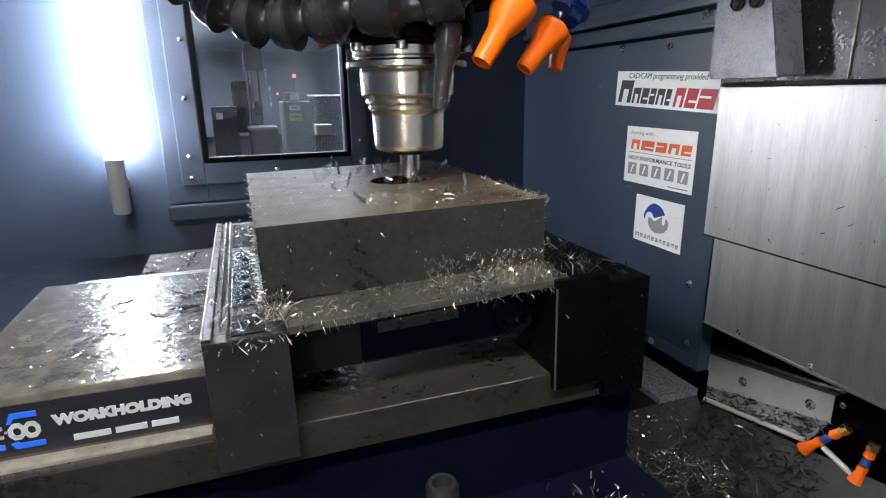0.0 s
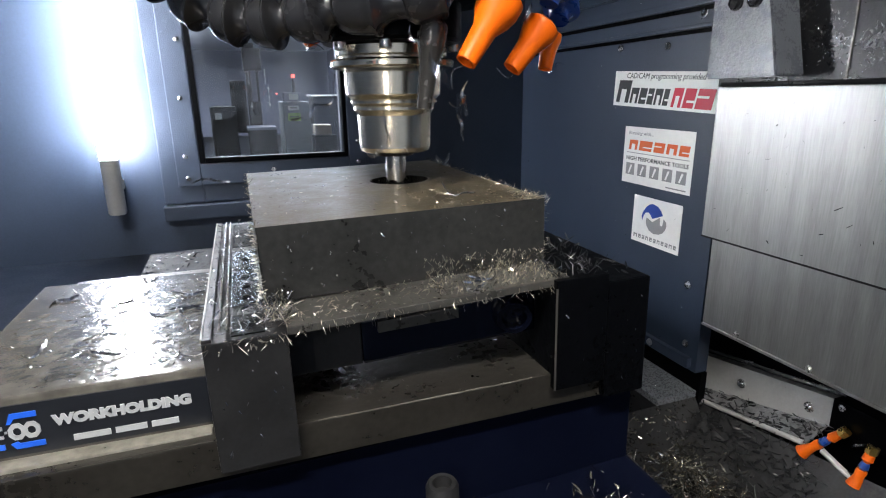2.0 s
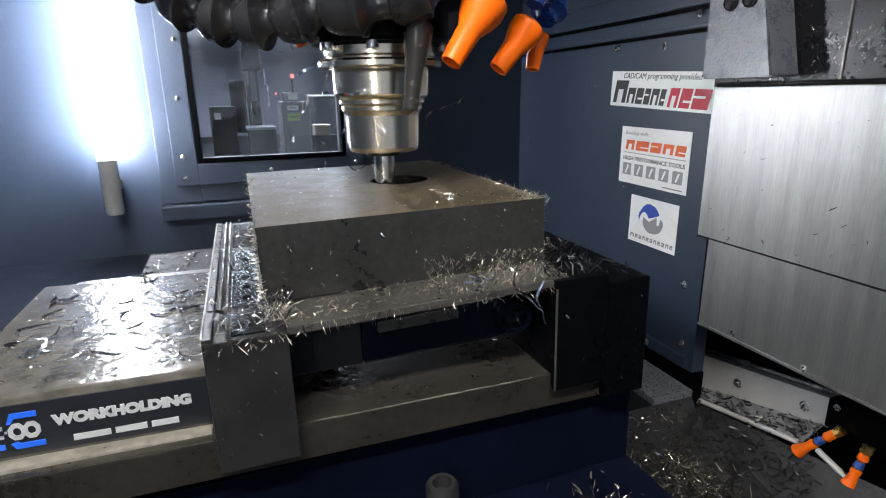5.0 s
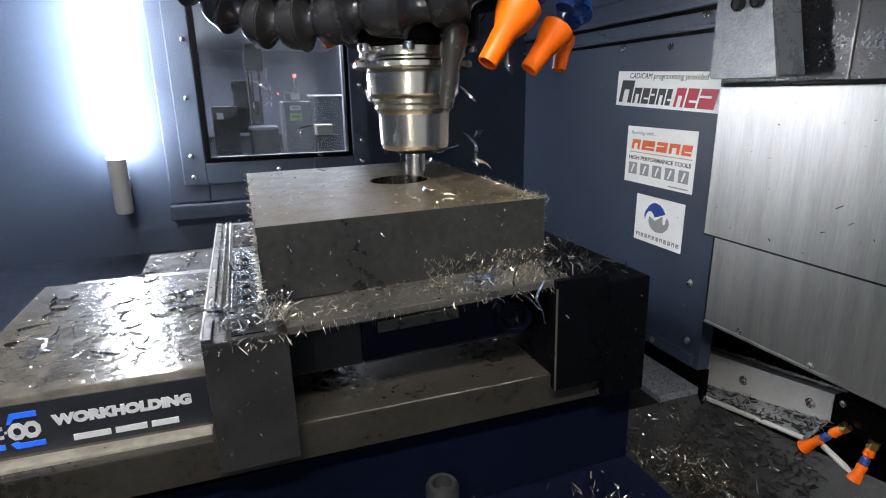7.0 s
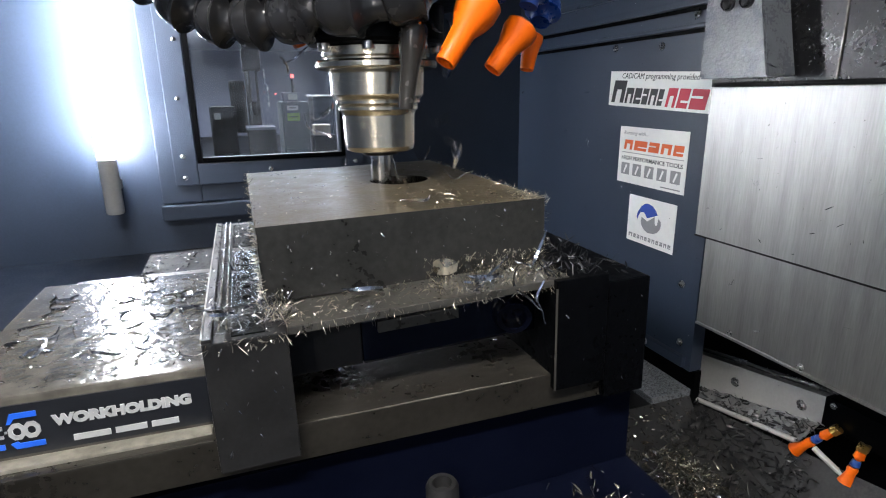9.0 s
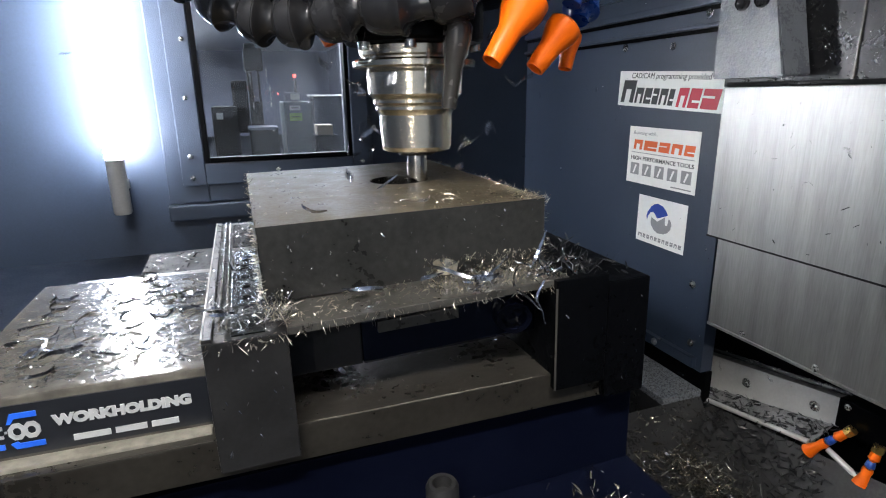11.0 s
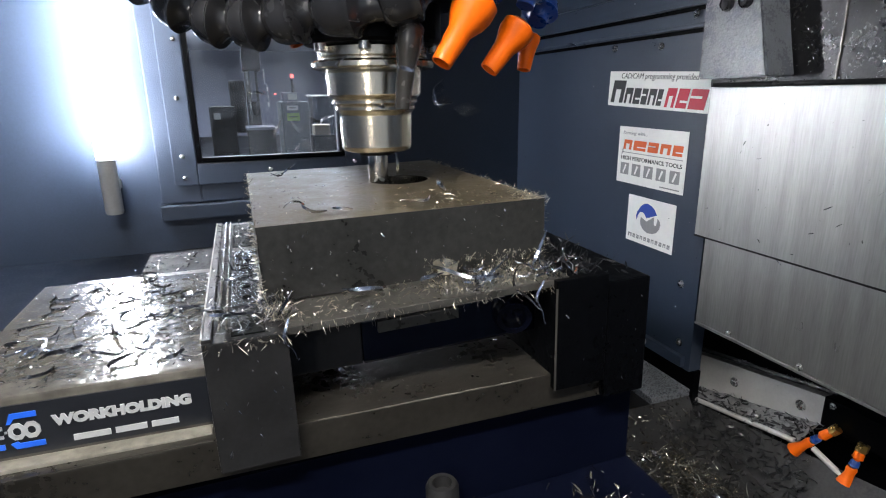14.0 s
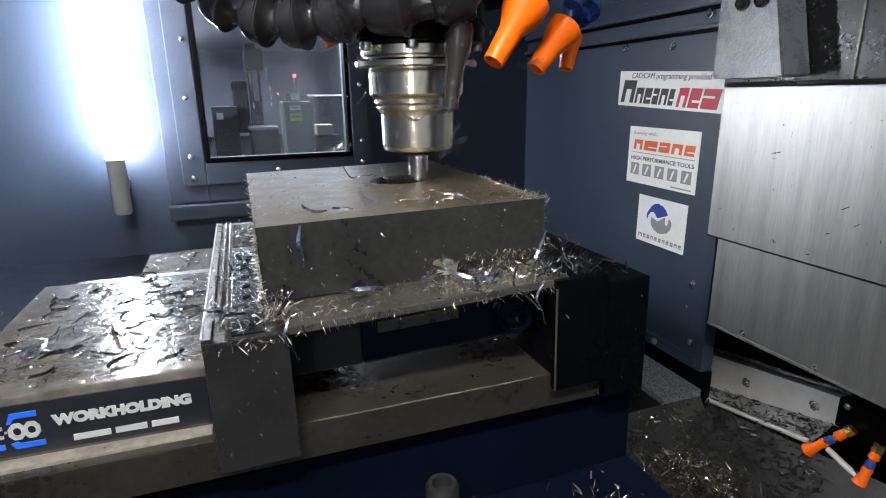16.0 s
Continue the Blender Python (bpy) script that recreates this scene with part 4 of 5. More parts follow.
CHIP_SHAPES = []
for k, (ln, wd, cu, tw, wv) in enumerate(((0.015, 0.0014, 2.3, 1.2, 0.0004), (0.019, 0.0012, 1.7, -1.9, 0.0012), (0.012, 0.0015, 2.9, 0.8, 0), (0.021, 0.0011, 3.1, 2.4, 0.0013),
                                          (0.016, 0.0017, 1.2, -1.4, 0.0016), (0.011, 0.0013, 1.9, 1.6, 0))):
    for skin in (CHIP, CHIP, CHIP_DARK, CHIP_BLUE):
        CHIP_SHAPES.append(finish("chip", ribbon(ln, wd, cu, tw, wave=wv), skin, 60))

LONG_SHAPES = [finish("long_chip", ribbon(ln, wd, cu, tw, n=12, wave=wv), skin, 60) for ln, wd, cu, tw, wv, skin in (
    (0.022, 0.0013, 1.3, 1.6, 0.0010, CHIP_BLUE), (0.025, 0.0016, 1.6, -1.2, 0.0012, CHIP), (0.019, 0.0017, 0.9, 2.0, 0.0008, CHIP_BLUE), (0.013, 0.0075, 0.9, 0.4, 0.0002, CHIP_GOLD))]
BIG_CURLS = [finish("big_curl", ribbon(ln, wd, cu, tw, n=14, thick=0.0004, wave=0.001), skin, 60) for ln, wd, cu, tw, skin in (
    (0.055, 0.0080, 2.4, 1.5, CHIP), (0.045, 0.0065, 3.2, -1.0, CHIP_GOLD), (0.050, 0.0080, 1.8, 2.2, CHIP))]
FLIERS = []
DROP = 2.2  # light curls sail: half of what pulls them down, in m/s2


def make_fliers():
    rng = random.Random(11)
    start0 = Vector((AX[0], AX[1], 1.1325))
    flat = (
        # count, landing stretch in x, y, z, flight time, rides on the table
        (46, (-0.098, -0.026), (0.214, 0.330), 1.1060, (0.26, 0.40), True),
        (10, (-0.016, 0.004), (0.200, 0.300), 1.1222, (0.24, 0.34), True),
        (20, (0.085, 0.145), (0.198, 0.217), 1.1230, (0.22, 0.34), True),
        (3, (0.02, 0.08), (0.225, 0.27), 1.1528, (0.18, 0.26), True),
        (30, (0.66, 0.84), (0.55, 0.85), 0.4915, (0.55, 0.80), False),
        (22, (-0.65, -0.20), (0.95, 1.45), 0.802, (0.50, 0.85), False),
        (24, (-0.30, 0.45), (0.95, 1.50), 0.802, (0.50, 0.85), False),
        (5, (0.25, 0.55), (0.20, 0.42), 0.4915, (0.5, 0.7), False),
    )
    # thrown against the side wall or the way cover, they drop from there
    bouncing = (
        (95, 0.845, (0.95, 1.50), (0.95, 1.34), (0.50, 0.90), (0.50, 0.68), 0.802),
        (75, 0.800, (0.32, 0.76), (0.84, 1.18), (0.50, 0.90), (0.66, 0.78), 0.4915),
    )
    def moment():
        """When a chip flies off: few at first, most in the middle of the cut."""
        spans = ((0.0, 2.4, 1.0), (2.4, 4.4, 2.6), (4.4, 7.2, 2.4), (7.2, 9.6, 5.0), (9.6, 14.2, 7.0), (14.2, 15.2, 0.5))
        a, b, _ = rng.choices(spans, [w for _, _, w in spans])[0]
        return rng.uniform(a, b)
    def chip(rides):
        me = CHIP_SHAPES[rng.randrange(len(CHIP_SHAPES))]
        ob = tagged(new("curled_chip" if rides else "chip", me), "curled sliver of blued steel thrown from the cutter", "metal chip", "chips landing on the vice" if rides else "chips thrown across the enclosure")
        a, r = rng.uniform(0, 6.28), rng.uniform(0.0, 0.004)
        return ob, start0 + Vector((r * math.cos(a), r * math.sin(a), rng.uniform(0, 0.003)))
    for count, xs, ys, z, fl, rides in flat:
        for k in range(count):
            ob, start = chip(rides)
            land = Vector((rng.uniform(*xs), rng.uniform(*ys), z + rng.uniform(0, 0.001)))
            if rides:
                land.z += 0.0157 * (land.x - PIVOT.x)
            t0 = 0.03 + moment() if not rides else rng.uniform(0.3, 13.5)
            FLIERS.append((ob, start, None, land, t0, (rng.uniform(*fl),), rides, None))
    for count, x, ys, zs, fl, xe, ze in bouncing:
        for k in range(count):
            ob, start = chip(False)
            hit = Vector((x, rng.uniform(*ys), rng.uniform(*zs)))
            land = Vector((rng.uniform(*xe), max(hit.y + rng.uniform(-0.1, 0.1), 0.3 if ze < 0.6 else 0.93), ze))
            FLIERS.append((ob, start, hit, land, moment(), (rng.uniform(*fl), math.sqrt((hit.z - ze) / DROP) + rng.uniform(0.0, 0.1)), False, None))


make_fliers()


def make_caught_curls():
    """Long blued curls that fly off one by one and stay caught on the edges of the vice."""
    for (x, y, z), turn, shape, t0 in (
            ((0.1125, 0.1945, 1.1120), (10, 78, 20), 0, 2.6), ((0.1045, 0.1960, 1.1185), (30, 55, -20), 1, 4.6), ((0.0920, 0.2050, 1.1245), (70, 12, 15), 2, 5.6), ((0.0980, 0.2090, 1.1255), (80, -20, 40), 0, 6.2),
            ((0.0400, 0.2120, 1.1245), (62, 8, 10), 2, 8.3), ((0.1230, 0.2150, 1.1290), (30, -50, 30), 0, 7.4), ((0.0085, 0.1925, 1.1140), (20, 66, 60), 0, 12.6), ((0.0075, 0.2000, 1.1225), (40, 30, 80), 1, 11.0),
            ((0.0180, 0.2205, 1.1420), (10, 80, 70), 2, 13.8), ((0.0800, 0.2130, 1.1260), (75, 15, -30), 1, 9.6), ((0.0700, 0.2150, 1.1245), (80, 5, 35), 2, 10.2), ((0.0790, 0.2205, 1.1262), (80, 10, 8), 3, 8.2)):
        ob = tagged(new("long_curl", LONG_SHAPES[shape]), "long heat-blued curl caught on the edge of the vice", "metal chip", "long curls caught on the vice")
        land = Vector((x, y, z + 0.0157 * (x - PIVOT.x)))
        FLIERS.append((ob, Vector((AX[0], AX[1], 1.1340)), None, land, t0, (0.34,), True, turn))


make_caught_curls()

HOPPERS = []


def make_hoppers():
    """Chips that the cutter catches again and again: they hop about on the block, the jaw and the apron all the time."""
    rng = random.Random(77)
    for k in range(36):
        ob = new("chip", CHIP_SHAPES[rng.choice((0, 1, 3, 4, 5, 7, 8, 9, 12, 13, 16, 17, 19, 20, 21))])
        tagged(ob, "curled bright chip hopping about near the cutter", "metal chip", "chips hopping round the cutter")
        HOPPERS.append((ob, k))


make_hoppers()


def slivers(name, spots, length, width, material, lift=0.6, seed=1, bend=0.5):
    """Many fine chips in one mesh. spots: functions of a random generator that give a foot point and a main direction."""
    rng = random.Random(seed)
    verts, faces = [], []
    for foot, way in (s(rng) for s in spots):
        ln, w = rng.uniform(*length), rng.uniform(*width)
        d = (Vector(way) + Vector((rng.uniform(-1, 1), rng.uniform(-1, 1), rng.uniform(-0.3, 1) * lift))).normalized()
        side = d.cross(Vector((rng.uniform(-1, 1), rng.uniform(-1, 1), rng.uniform(-1, 1)))).normalized()
        up = d.cross(side)
        b = rng.uniform(-bend, bend) * ln
        base, n = len(verts), 4
        for i in range(n + 1):
            u = i / n
            c = Vector(foot) + d * ln * u + up * b * u * u
            k = w * (0.5 if i in (0, n) else 1.0)
            verts += [c + side * k * 0.5, c - side * k * 0.5, c + up * k * 0.22]
        for i in range(n):
            o = base + 3 * i
            for j in range(3):
                faces.append((o + j, o + (j + 1) % 3, o + 3 + (j + 1) % 3, o + 3 + j))
        faces += [(base, base + 2, base + 1), (base + 3 * n, base + 3 * n + 1, base + 3 * n + 2)]
    me = bpy.data.meshes.new(name)
    me.from_pydata([tuple(v) for v in verts], [], faces)
    me.materials.append(material)
    return me


def patch(x, y, z, way=(0, 0, 0)):
    """A spot inside a box of table space."""
    def spot(rng):
        p = Vector((rng.uniform(*x), rng.uniform(*y), rng.uniform(*z)))
        return p - PIVOT, way
    return spot


def clump(cx, cy, cz, sx, sy, sz, way=(0, 0, 0), ride=True):
    def spot(rng):
        p = Vector((rng.gauss(cx, sx), rng.gauss(cy, sy), cz + abs(rng.gauss(0, sz))))
        return (p - PIVOT if ride else p), way
    return spot


def riding_stuff(name, me, label):
    ob = new(name, me)
    ob.matrix_world = pose(*PIVOT, 0, TILT, 0)
    RIDERS.append(ob)
    return tagged(ob, label, "metal chips", kind="stuff")


def make_riding_chips():
    x0, x1, y0, y1, z0, z1 = BLOCK
    edge = [patch((x0 - 0.0005, x0 + 0.001), (y0 - 0.001, y1), (z1 - 0.001, z1), (-0.6, 0, 0.2))] * 110 \
        + [patch((x0 - 0.0008, x0 + 0.0005), (y0 - 0.001, y0 + 0.0005), (z0, z1), (-0.8, -0.5, 0.2))] * 200 \
        + [patch((x1 - 0.012, x1 + 0.001), (y0 - 0.0005, y0 + 0.02), (z1 - 0.0003, z1 + 0.0006), (0.7, -0.2, 0.2))] * 130 \
        + [patch((x1 - 0.001, x1 + 0.001), (y0, y1), (z1 - 0.001, z1 + 0.0003), (0.7, 0, 0.3))] * 140 \
        + [patch((x1 - 0.0005, x1 + 0.0008), (y0 - 0.001, y0 + 0.004), (z0, z1), (0.8, -0.3, 0.1))] * 60
    riding_stuff("edge_slivers", slivers("edge_slivers", edge, (0.0010, 0.0036), (0.0001, 0.0003), CHIP_GOLD, seed=3), "fine straw-coloured slivers along the edges of the block")
    top = [patch((x0, x1), (y0, y1 - 0.02), (z1, z1 + 0.0003), (0, 0, 0.0))] * 150 + [patch((0.075, x1), (y0, y0 + 0.05), (z1, z1 + 0.0003))] * 160
    riding_stuff("top_slivers", slivers("top_slivers", top, (0.0006, 0.0020), (0.00015, 0.0004), CHIP_GOLD, lift=0.15, seed=4), "sparse fine slivers lying on the milled block")
    ledge = [patch((0.070, 0.129), (0.197, 0.2225), (1.1205, 1.1215), (0, -0.3, 0.9))] * 520 + [patch((0.012, 0.075), (0.1975, 0.2225), (1.1205, 1.121), (0, -0.3, 0.3))] * 190 \
        + [patch((0.012, 0.128), (0.1958, 0.1968), (1.1165, 1.1205), (0.05, -0.5, -1.2))] * 150 + [patch((0.088, 0.127), (0.210, 0.2225), (1.1205, 1.124), (0, -0.5, 0.8))] * 380 \
        + [patch((0.070, 0.128), (0.2195, 0.2226), (1.1205, 1.129), (0, -0.4, 0.9))] * 300
    riding_stuff("ledge_slivers", slivers("ledge_slivers", ledge, (0.0008, 0.0034), (0.00012, 0.0003), CHIP_GOLD, seed=5), "dense bright slivers bristling on the step in front of the block")
    jaw = [patch((-0.019, 0.0015), (0.196, 0.39), (1.1195, 1.1206), (0, 0, 0.2))] * 420 + [clump(-0.008, 0.205, 1.1195, 0.007, 0.006, 0.001, (0, -0.2, 0.3))] * 80 \
        + [clump(0.006, 0.214, 1.1205, 0.0035, 0.007, 0.002, (0.1, -0.5, 0.6))] * 330
    gold = [clump(0.006, 0.208, 1.1205, 0.0035, 0.006, 0.0025, (0.1, -0.6, 0.5))] * 130 + [patch((0.0075, 0.0105), (0.195, 0.2228), (1.1205, 1.1222), (0, -0.7, 0.4))] * 130 + [patch((-0.019, 0.0085), (0.1926, 0.195), (1.1165, 1.1195), (0, -0.8, -0.4))] * 60
    riding_stuff("corner_slivers", slivers("corner_slivers", gold, (0.0015, 0.0055), (0.00015, 0.00035), CHIP_GOLD, seed=61), "straw-coloured slivers bristling at the corner of the fixed jaw")
    riding_stuff("jaw_slivers", slivers("jaw_slivers", jaw, (0.0010, 0.0045), (0.00013, 0.0004), CHIP, seed=6), "silver slivers scattered over the black fixed jaw")
    right = [patch((0.121, 0.147), (0.195, 0.39), (1.1215, 1.1222), (0, 0, 0.6))] * 420 + [patch((0.147, 0.168), (0.2, 0.39), (1.1176, 1.118), (0, 0, 0.4))] * 130
    riding_stuff("moving_jaw_slivers", slivers("moving_jaw_slivers", right, (0.002, 0.007), (0.0003, 0.0009), CHIP_BLACK, seed=7), "dark slivers heaped on the moving jaw")
    face = [patch((x0, x1), (y0 - 0.0004, y0 - 0.0001), (z0 + 0.002, z1 - 0.002), (0.2, 0, -0.6))] * 90 + [patch((-0.02, 0.0085), (0.1924, 0.1929), (1.07, 1.117), (0, 0, -1))] * 25 \
        + [patch((0.01, 0.12), (0.20, 0.26), (1.0773, 1.0775))] * 25 + [patch((0.121, 0.168), (0.1925, 0.1932), (1.07, 1.117), (0, 0, -1))] * 18
    riding_stuff("face_flecks", slivers("face_flecks", face, (0.0006, 0.0020), (0.0002, 0.0005), CHIP, lift=0.1, seed=8), "single bright flecks stuck to oily steel faces")
    body = [patch((-0.105, -0.022), (0.210, 0.336), (1.1052, 1.1056))] * 900
    riding_stuff("body_slivers", slivers("body_slivers", body, (0.0006, 0.0034), (0.00015, 0.0005), CHIP, lift=0.12, seed=9), "fine wet slivers on the bright vice body")
    low = [patch((-0.02, 0.155), (0.07, 0.20), (1.0150, 1.0158), (0, 0, 0.3))] * 60 + [clump(0.135, 0.17, 1.015, 0.01, 0.01, 0.004, (0, 0, 0.5))] * 90 + [patch((0.06, 0.17), (0.15, 0.202), (1.0150, 1.0170), (0, 0, 0.5))] * 40
    riding_stuff("table_slivers", slivers("table_slivers", low, (0.0015, 0.006), (0.0003, 0.0008), CHIP_MIX, seed=10), "sparse slivers on the dark machine table")
    # the few large chips that lie there from the start
    rng = random.Random(21)
    for xs, ys, z, n in (((-0.095, -0.03), (0.235, 0.325), 1.1048, 9), ((0.085, 0.14), (0.199, 0.214), 1.1220, 4)):
        for k in range(n):
            ob = new("curled_chip", CHIP_SHAPES[rng.randrange(len(CHIP_SHAPES))])
            tagged(ob, "curled sliver of dark steel lying on the vice", "metal chip", "chips lying on the vice")
            LYING.append((ob, Vector((rng.uniform(*xs), rng.uniform(*ys), z)) - PIVOT, (84, TILT, rng.uniform(0, 360))))


LYING = []
make_riding_chips()


def make_trough_chips():
    spots = [clump(0.78, 0.76, 0.490, 0.06, 0.07, 0.004, ride=False)] * 700 + [clump(0.76, 0.66, 0.490, 0.06, 0.06, 0.005, (0, 0, 0.2), ride=False)] * 420 \
        + [clump(0.85, 0.55, 0.492, 0.06, 0.08, 0.003, ride=False)] * 180
    me = slivers("trough_chips", spots, (0.006, 0.026), (0.0010, 0.0036), CHIP_MIX, lift=0.35, seed=12, bend=1.7)
    tagged(new("trough_chips", me), "silvery, straw-coloured and dark chips strewn in the wet trough", "metal chips", kind="stuff")
    rng = random.Random(41)
    for k in range(34):
        ob = new("big_curl", BIG_CURLS[k % 3])
        ob.matrix_world = pose(rng.uniform(0.69, 0.83), rng.uniform(0.60, 0.84), 0.4935, rng.uniform(40, 100), rng.uniform(-20, 20), rng.uniform(0, 360))
        tagged(ob, "large bright curl of steel lying in the trough", "metal chip", "large curls in the trough")
    def on_ledge(rng):
        u, v = rng.random(), rng.random() ** 0.8
        a, b = ROD_A.lerp(ROD_B, v), FLANGE_A.lerp(FLANGE_B, v)
        return a.lerp(b, 0.1 + 0.9 * u) + Vector((0, 0, 0.0012)), (0, 0, 0)
    def on_slope(rng):
        u, v = rng.random(), rng.random() * 1.12
        return (ROD_A.lerp(ROD_B, v)).lerp(Vector((0.76, 0.885, 0.494)).lerp(Vector((0.80, 0.55, 0.494)), v), 0.05 + 0.9 * u) + Vector((0, 0, 0.002)), (0, 0, 0)
    me = slivers("slope_chips", [on_ledge] * 460 + [on_slope] * 520, (0.006, 0.019), (0.0015, 0.0042), CHIP_BLACK, lift=0.15, seed=13, bend=0.8)
    tagged(new("slope_chips", me), "dark wet chips lying on the bright trough ledge", "metal chips", kind="stuff")
    def on_end(rng):
        v = rng.random()
        return Vector((rng.uniform(0.66, 0.86), 0.823 - 0.058 * v, 0.5665 - 0.073 * v)), (0, 0, 0)
    me = slivers("end_slope_chips", [on_end] * 150, (0.006, 0.020), (0.0014, 0.0036), CHIP_MIX, lift=0.2, seed=17, bend=0.9)
    tagged(new("end_slope_chips", me), "wet chips sliding down the end of the trough", "metal chips", kind="stuff")
    dark = [clump(0.78, 0.70, 0.490, 0.06, 0.09, 0.006, ride=False)] * 420
    me = slivers("dark_trough_chips", dark, (0.008, 0.026), (0.0016, 0.0042), CHIP_BLACK, lift=0.35, seed=15, bend=0.9)
    tagged(new("dark_trough_chips", me), "black wet chips between the bright ones in the trough", "metal chips", kind="stuff")
    def on_plate(rng):
        return Vector((rng.uniform(0.768, 0.865), rng.uniform(0.828, 1.0), 0.5802)), (0, 0, 0)
    me = slivers("plate_flecks", [on_plate] * 420, (0.0012, 0.004), (0.0005, 0.0011), CHIP, lift=0.2, seed=16)
    tagged(new("plate_flecks", me), "fine bright specks on the wet corner plate", "metal chips", kind="stuff")
    apron = [patch((-0.09, 0.0), (0.435, 0.558), (1.0602, 1.0606))] * 160
    riding_stuff("apron_chips", slivers("apron_chips", apron, (0.002, 0.008), (0.0005, 0.0012), CHIP, lift=0.2, seed=14), "wet slivers on the grey apron")


make_trough_chips()


def make_wall_flecks():
    """Fine wet specks that the coolant leaves on the walls."""
    def on_wall(rng):
        return Vector((0.8538, rng.uniform(0.83, 1.6), rng.uniform(0.66, 1.5))), (0, 0.1, -0.6)
    def on_guard(rng):
        return Vector((0.8292, rng.uniform(0.2, 0.72), 1.205 + abs(rng.gauss(0, 0.09)))), (0, 0, -0.8)
    def on_cover(rng):
        return Vector((0.8055, rng.uniform(0.3, 0.78), rng.uniform(0.94, 1.2))), (0, 0.3, -0.5)
    me = slivers("wall_flecks", [on_wall] * 260 + [on_guard] * 900, (0.001, 0.0045), (0.0005, 0.0012), CHIP, lift=0.05, seed=31, bend=0.2)
    tagged(new("wall_flecks", me), "fine wet specks on the painted enclosure walls", "metal chips", kind="stuff")
    me = slivers("cover_flecks", [on_cover] * 60, (0.003, 0.012), (0.0006, 0.0016), CHIP_BLACK, lift=0.05, seed=32)
    tagged(new("cover_flecks", me), "few dark slivers stuck to the stainless cover", "metal chips", kind="stuff")


make_wall_flecks()

# ---------------------------------------------------------------- what moves
def table_at(t):
    """The table's shift at t seconds, in metres."""
    k = min(int(t / 0.25), len(TABLE_WAY) - 2)
    a, b = TABLE_WAY[k], TABLE_WAY[k + 1]
    f = (t - a[0]) / 0.25
    return Vector((a[1] + (b[1] - a[1]) * f, a[2] + (b[2] - a[2]) * f, 0)) / 1000


def chip_rows(start, hit, land, t0, flights, rides, turn, rng):
    """A chip waits in the pocket under the cutter, flies off at t0 and stays where it lands; on the table it rides along."""
    axis = Vector((rng.uniform(-1, 1), rng.uniform(-1, 1), rng.uniform(-1, 1))).normalized()
    side = rng.choice((0.0, 1.45, 1.45))
    lie = Euler((side + rng.uniform(-0.2, 0.2), rng.uniform(-0.25, 0.25), rng.uniform(0, 6.28)), "XYZ").to_quaternion()
    if turn:
        lie = Euler([radians(a) for a in turn], "XYZ").to_quaternion()
    spin = rng.uniform(0.5, 1.1) * rng.choice((-1, 1))
    t_end = t0 + 0.034 + sum(flights)
    out = start + Vector((0, 0, 0.026))
    end = land + (table_at(min(t_end, 16.0)) if rides else Vector())
    legs = [(out, end)] if hit is None else [(out, hit), (hit, end)]
    path, t = [(0.0, start), (t0, start), (t0 + 0.034, out)], t0 + 0.034
    for (p, q), flight in zip(legs, flights):
        steps = max(4, int(flight / 0.05))
        way = (q - p) / flight + Vector((0, 0, DROP * flight))
        for k in range(1, steps + 1):
            s = flight * k / steps
            path.append((t + s, p + way * s - Vector((0, 0, DROP * s * s))))
        t += flight
    n = len(path)
    rows = []
    for k, (tt, p) in enumerate(path):
        q = lie.copy()
        q.rotate(Matrix.Rotation(spin * (n - 1 - max(k, 1)), 3, axis).to_quaternion())
        rows.append((tt, Matrix.LocRotScale(p, q, None)))
    if rides:
        rows += [(tt, Matrix.LocRotScale(land + Vector((dx, dy, 0)) / 1000, lie, None)) for tt, dx, dy in TABLE_WAY if tt > t_end + 0.03]
    rows.append((max(16.0, t_end + 0.1), Matrix.LocRotScale(land + (table_at(16.0) if rides else Vector()), lie, None)))
    kept = []
    for r in rows:
        if not kept or frame(r[0]) > frame(kept[-1][0]):
            kept.append(r)
    return kept


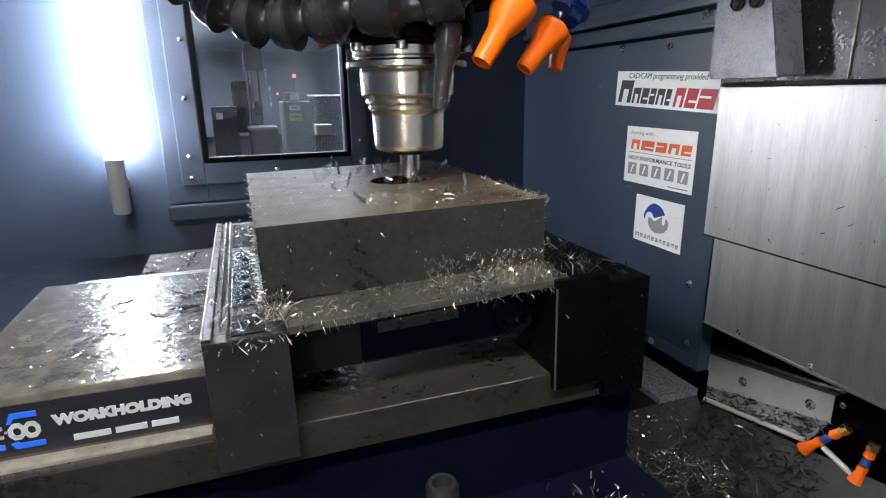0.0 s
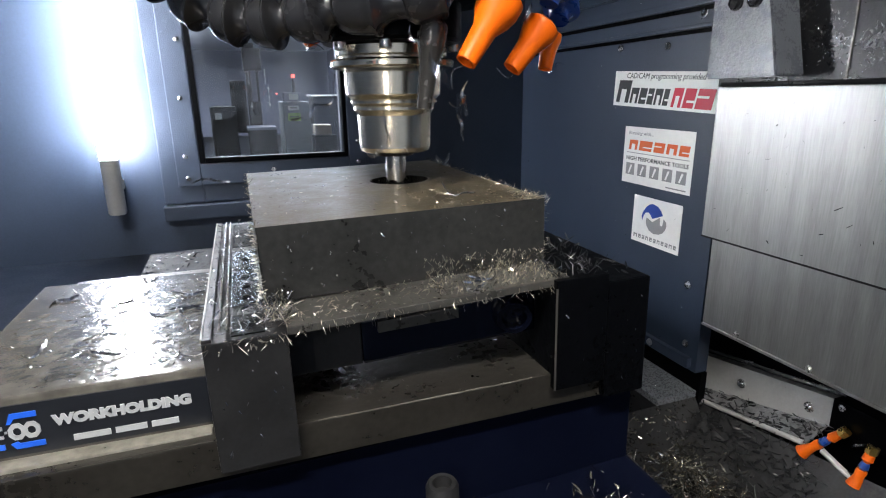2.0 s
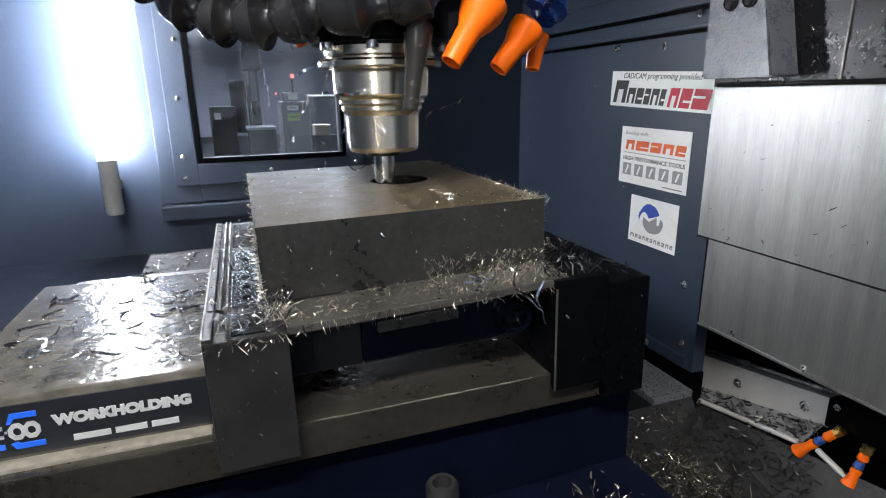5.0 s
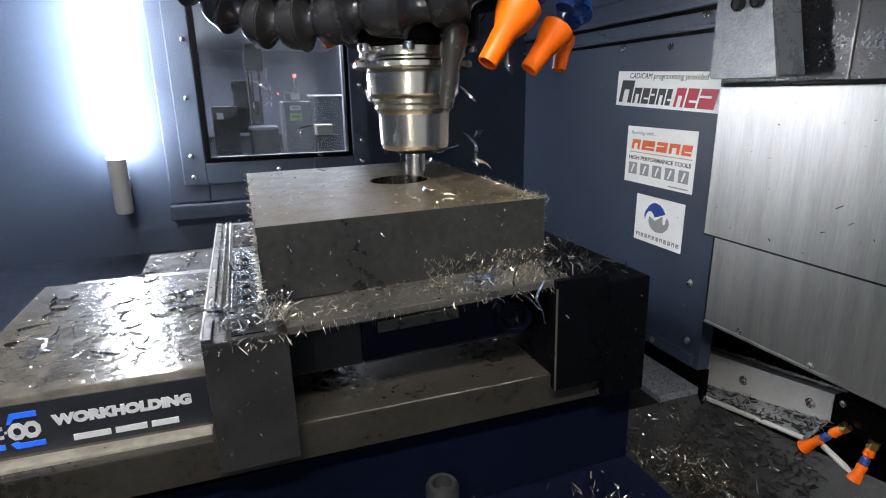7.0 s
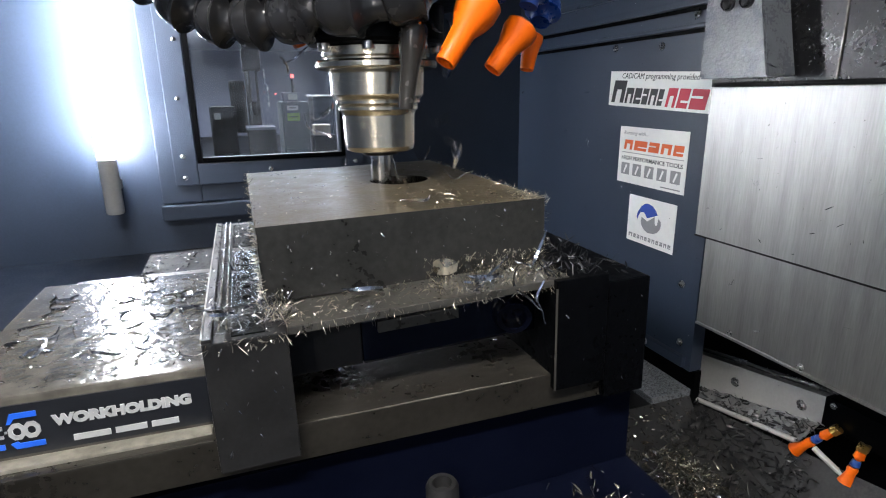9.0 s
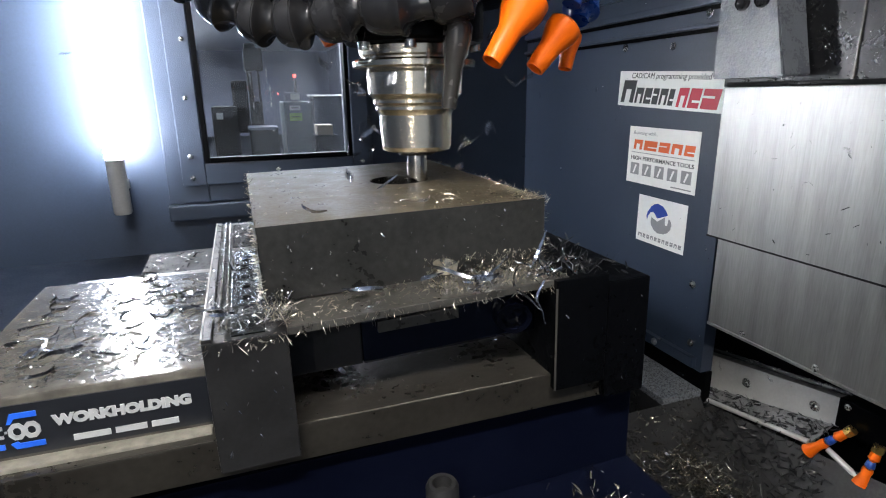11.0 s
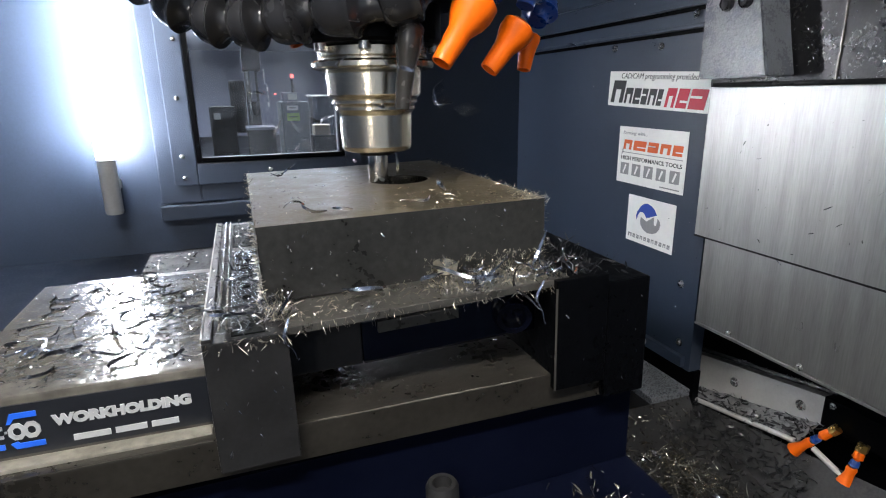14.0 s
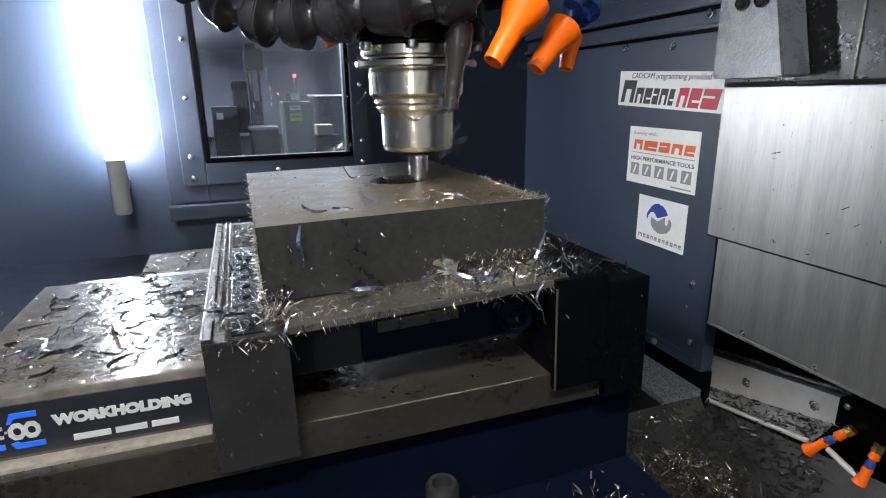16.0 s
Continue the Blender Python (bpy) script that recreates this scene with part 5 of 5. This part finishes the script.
def hop_rows(k, rng):
    """Hops from spot to spot for the whole clip, six rows a hop."""
    wide = k % 2 == 0
    def spot():
        u = rng.random()
        if u < 0.45 or not wide:
            return Vector((rng.uniform(0.03, 0.127), rng.uniform(0.235, 0.385), 1.1545))
        if u < 0.70:
            return Vector((rng.uniform(0.125, 0.165), rng.uniform(0.22, 0.385), 1.1245))
        return Vector((rng.uniform(0.05, 0.17), rng.uniform(0.44, 0.55), 1.0640))
    t, p = 0.0, spot()
    axis = Vector((rng.uniform(-1, 1), rng.uniform(-1, 1), rng.uniform(-1, 1))).normalized()
    turn = rng.uniform(0, 6)
    rows = [(0.0, Matrix.LocRotScale(p, Matrix.Rotation(turn, 3, axis).to_quaternion(), None))]
    while t < 16.0:
        q = spot()
        flight = rng.uniform(0.36, 0.62) if wide else rng.uniform(0.24, 0.46)
        way = (q - p) / flight + Vector((0, 0, DROP * flight))
        spin = rng.uniform(-0.9, 0.9)
        for n in range(1, 7):
            s = flight * n / 6
            turn += spin
            here = p + way * s - Vector((0, 0, DROP * s * s))
            gap = Vector((here.x - AX[0], here.y - AX[1]))
            if gap.length < 0.042 and here.z > 1.158:
                gap = gap.normalized() * 0.042 if gap.length > 1e-4 else Vector((0.042, 0))
                here.x, here.y = AX[0] + gap.x, AX[1] + gap.y
            rows.append((t + s, Matrix.LocRotScale(here, Matrix.Rotation(turn, 3, axis).to_quaternion(), None)))
        t, p = t + flight, q
    kept = []
    for r in rows:
        if not kept or frame(r[0]) > frame(kept[-1][0]):
            kept.append(r)
    return kept


def motions():
    for ob in RIDERS:
        walk(ob, [(t, pose(PIVOT.x + dx / 1000, PIVOT.y + dy / 1000, PIVOT.z, 0, TILT, 0)) for t, dx, dy in TABLE_WAY])
    walk(END_MILL, [(k * 0.1, pose(0, 0, 0, 0, 0, -80 * k)) for k in range(161)])
    for ob, p, turn in LYING:
        walk(ob, [(t, pose(PIVOT.x + p.x + dx / 1000, PIVOT.y + p.y + dy / 1000, PIVOT.z + p.z + 0.0157 * p.x, *turn)) for t, dx, dy in TABLE_WAY])
    rng = random.Random(5)
    for ob, k in HOPPERS:
        walk(ob, hop_rows(k, random.Random(100 + k)))
    for ob, start, hit, land, t0, flights, rides, turn in FLIERS:
        walk(ob, chip_rows(start, hit, land, t0, flights, rides, turn, rng))


motions()
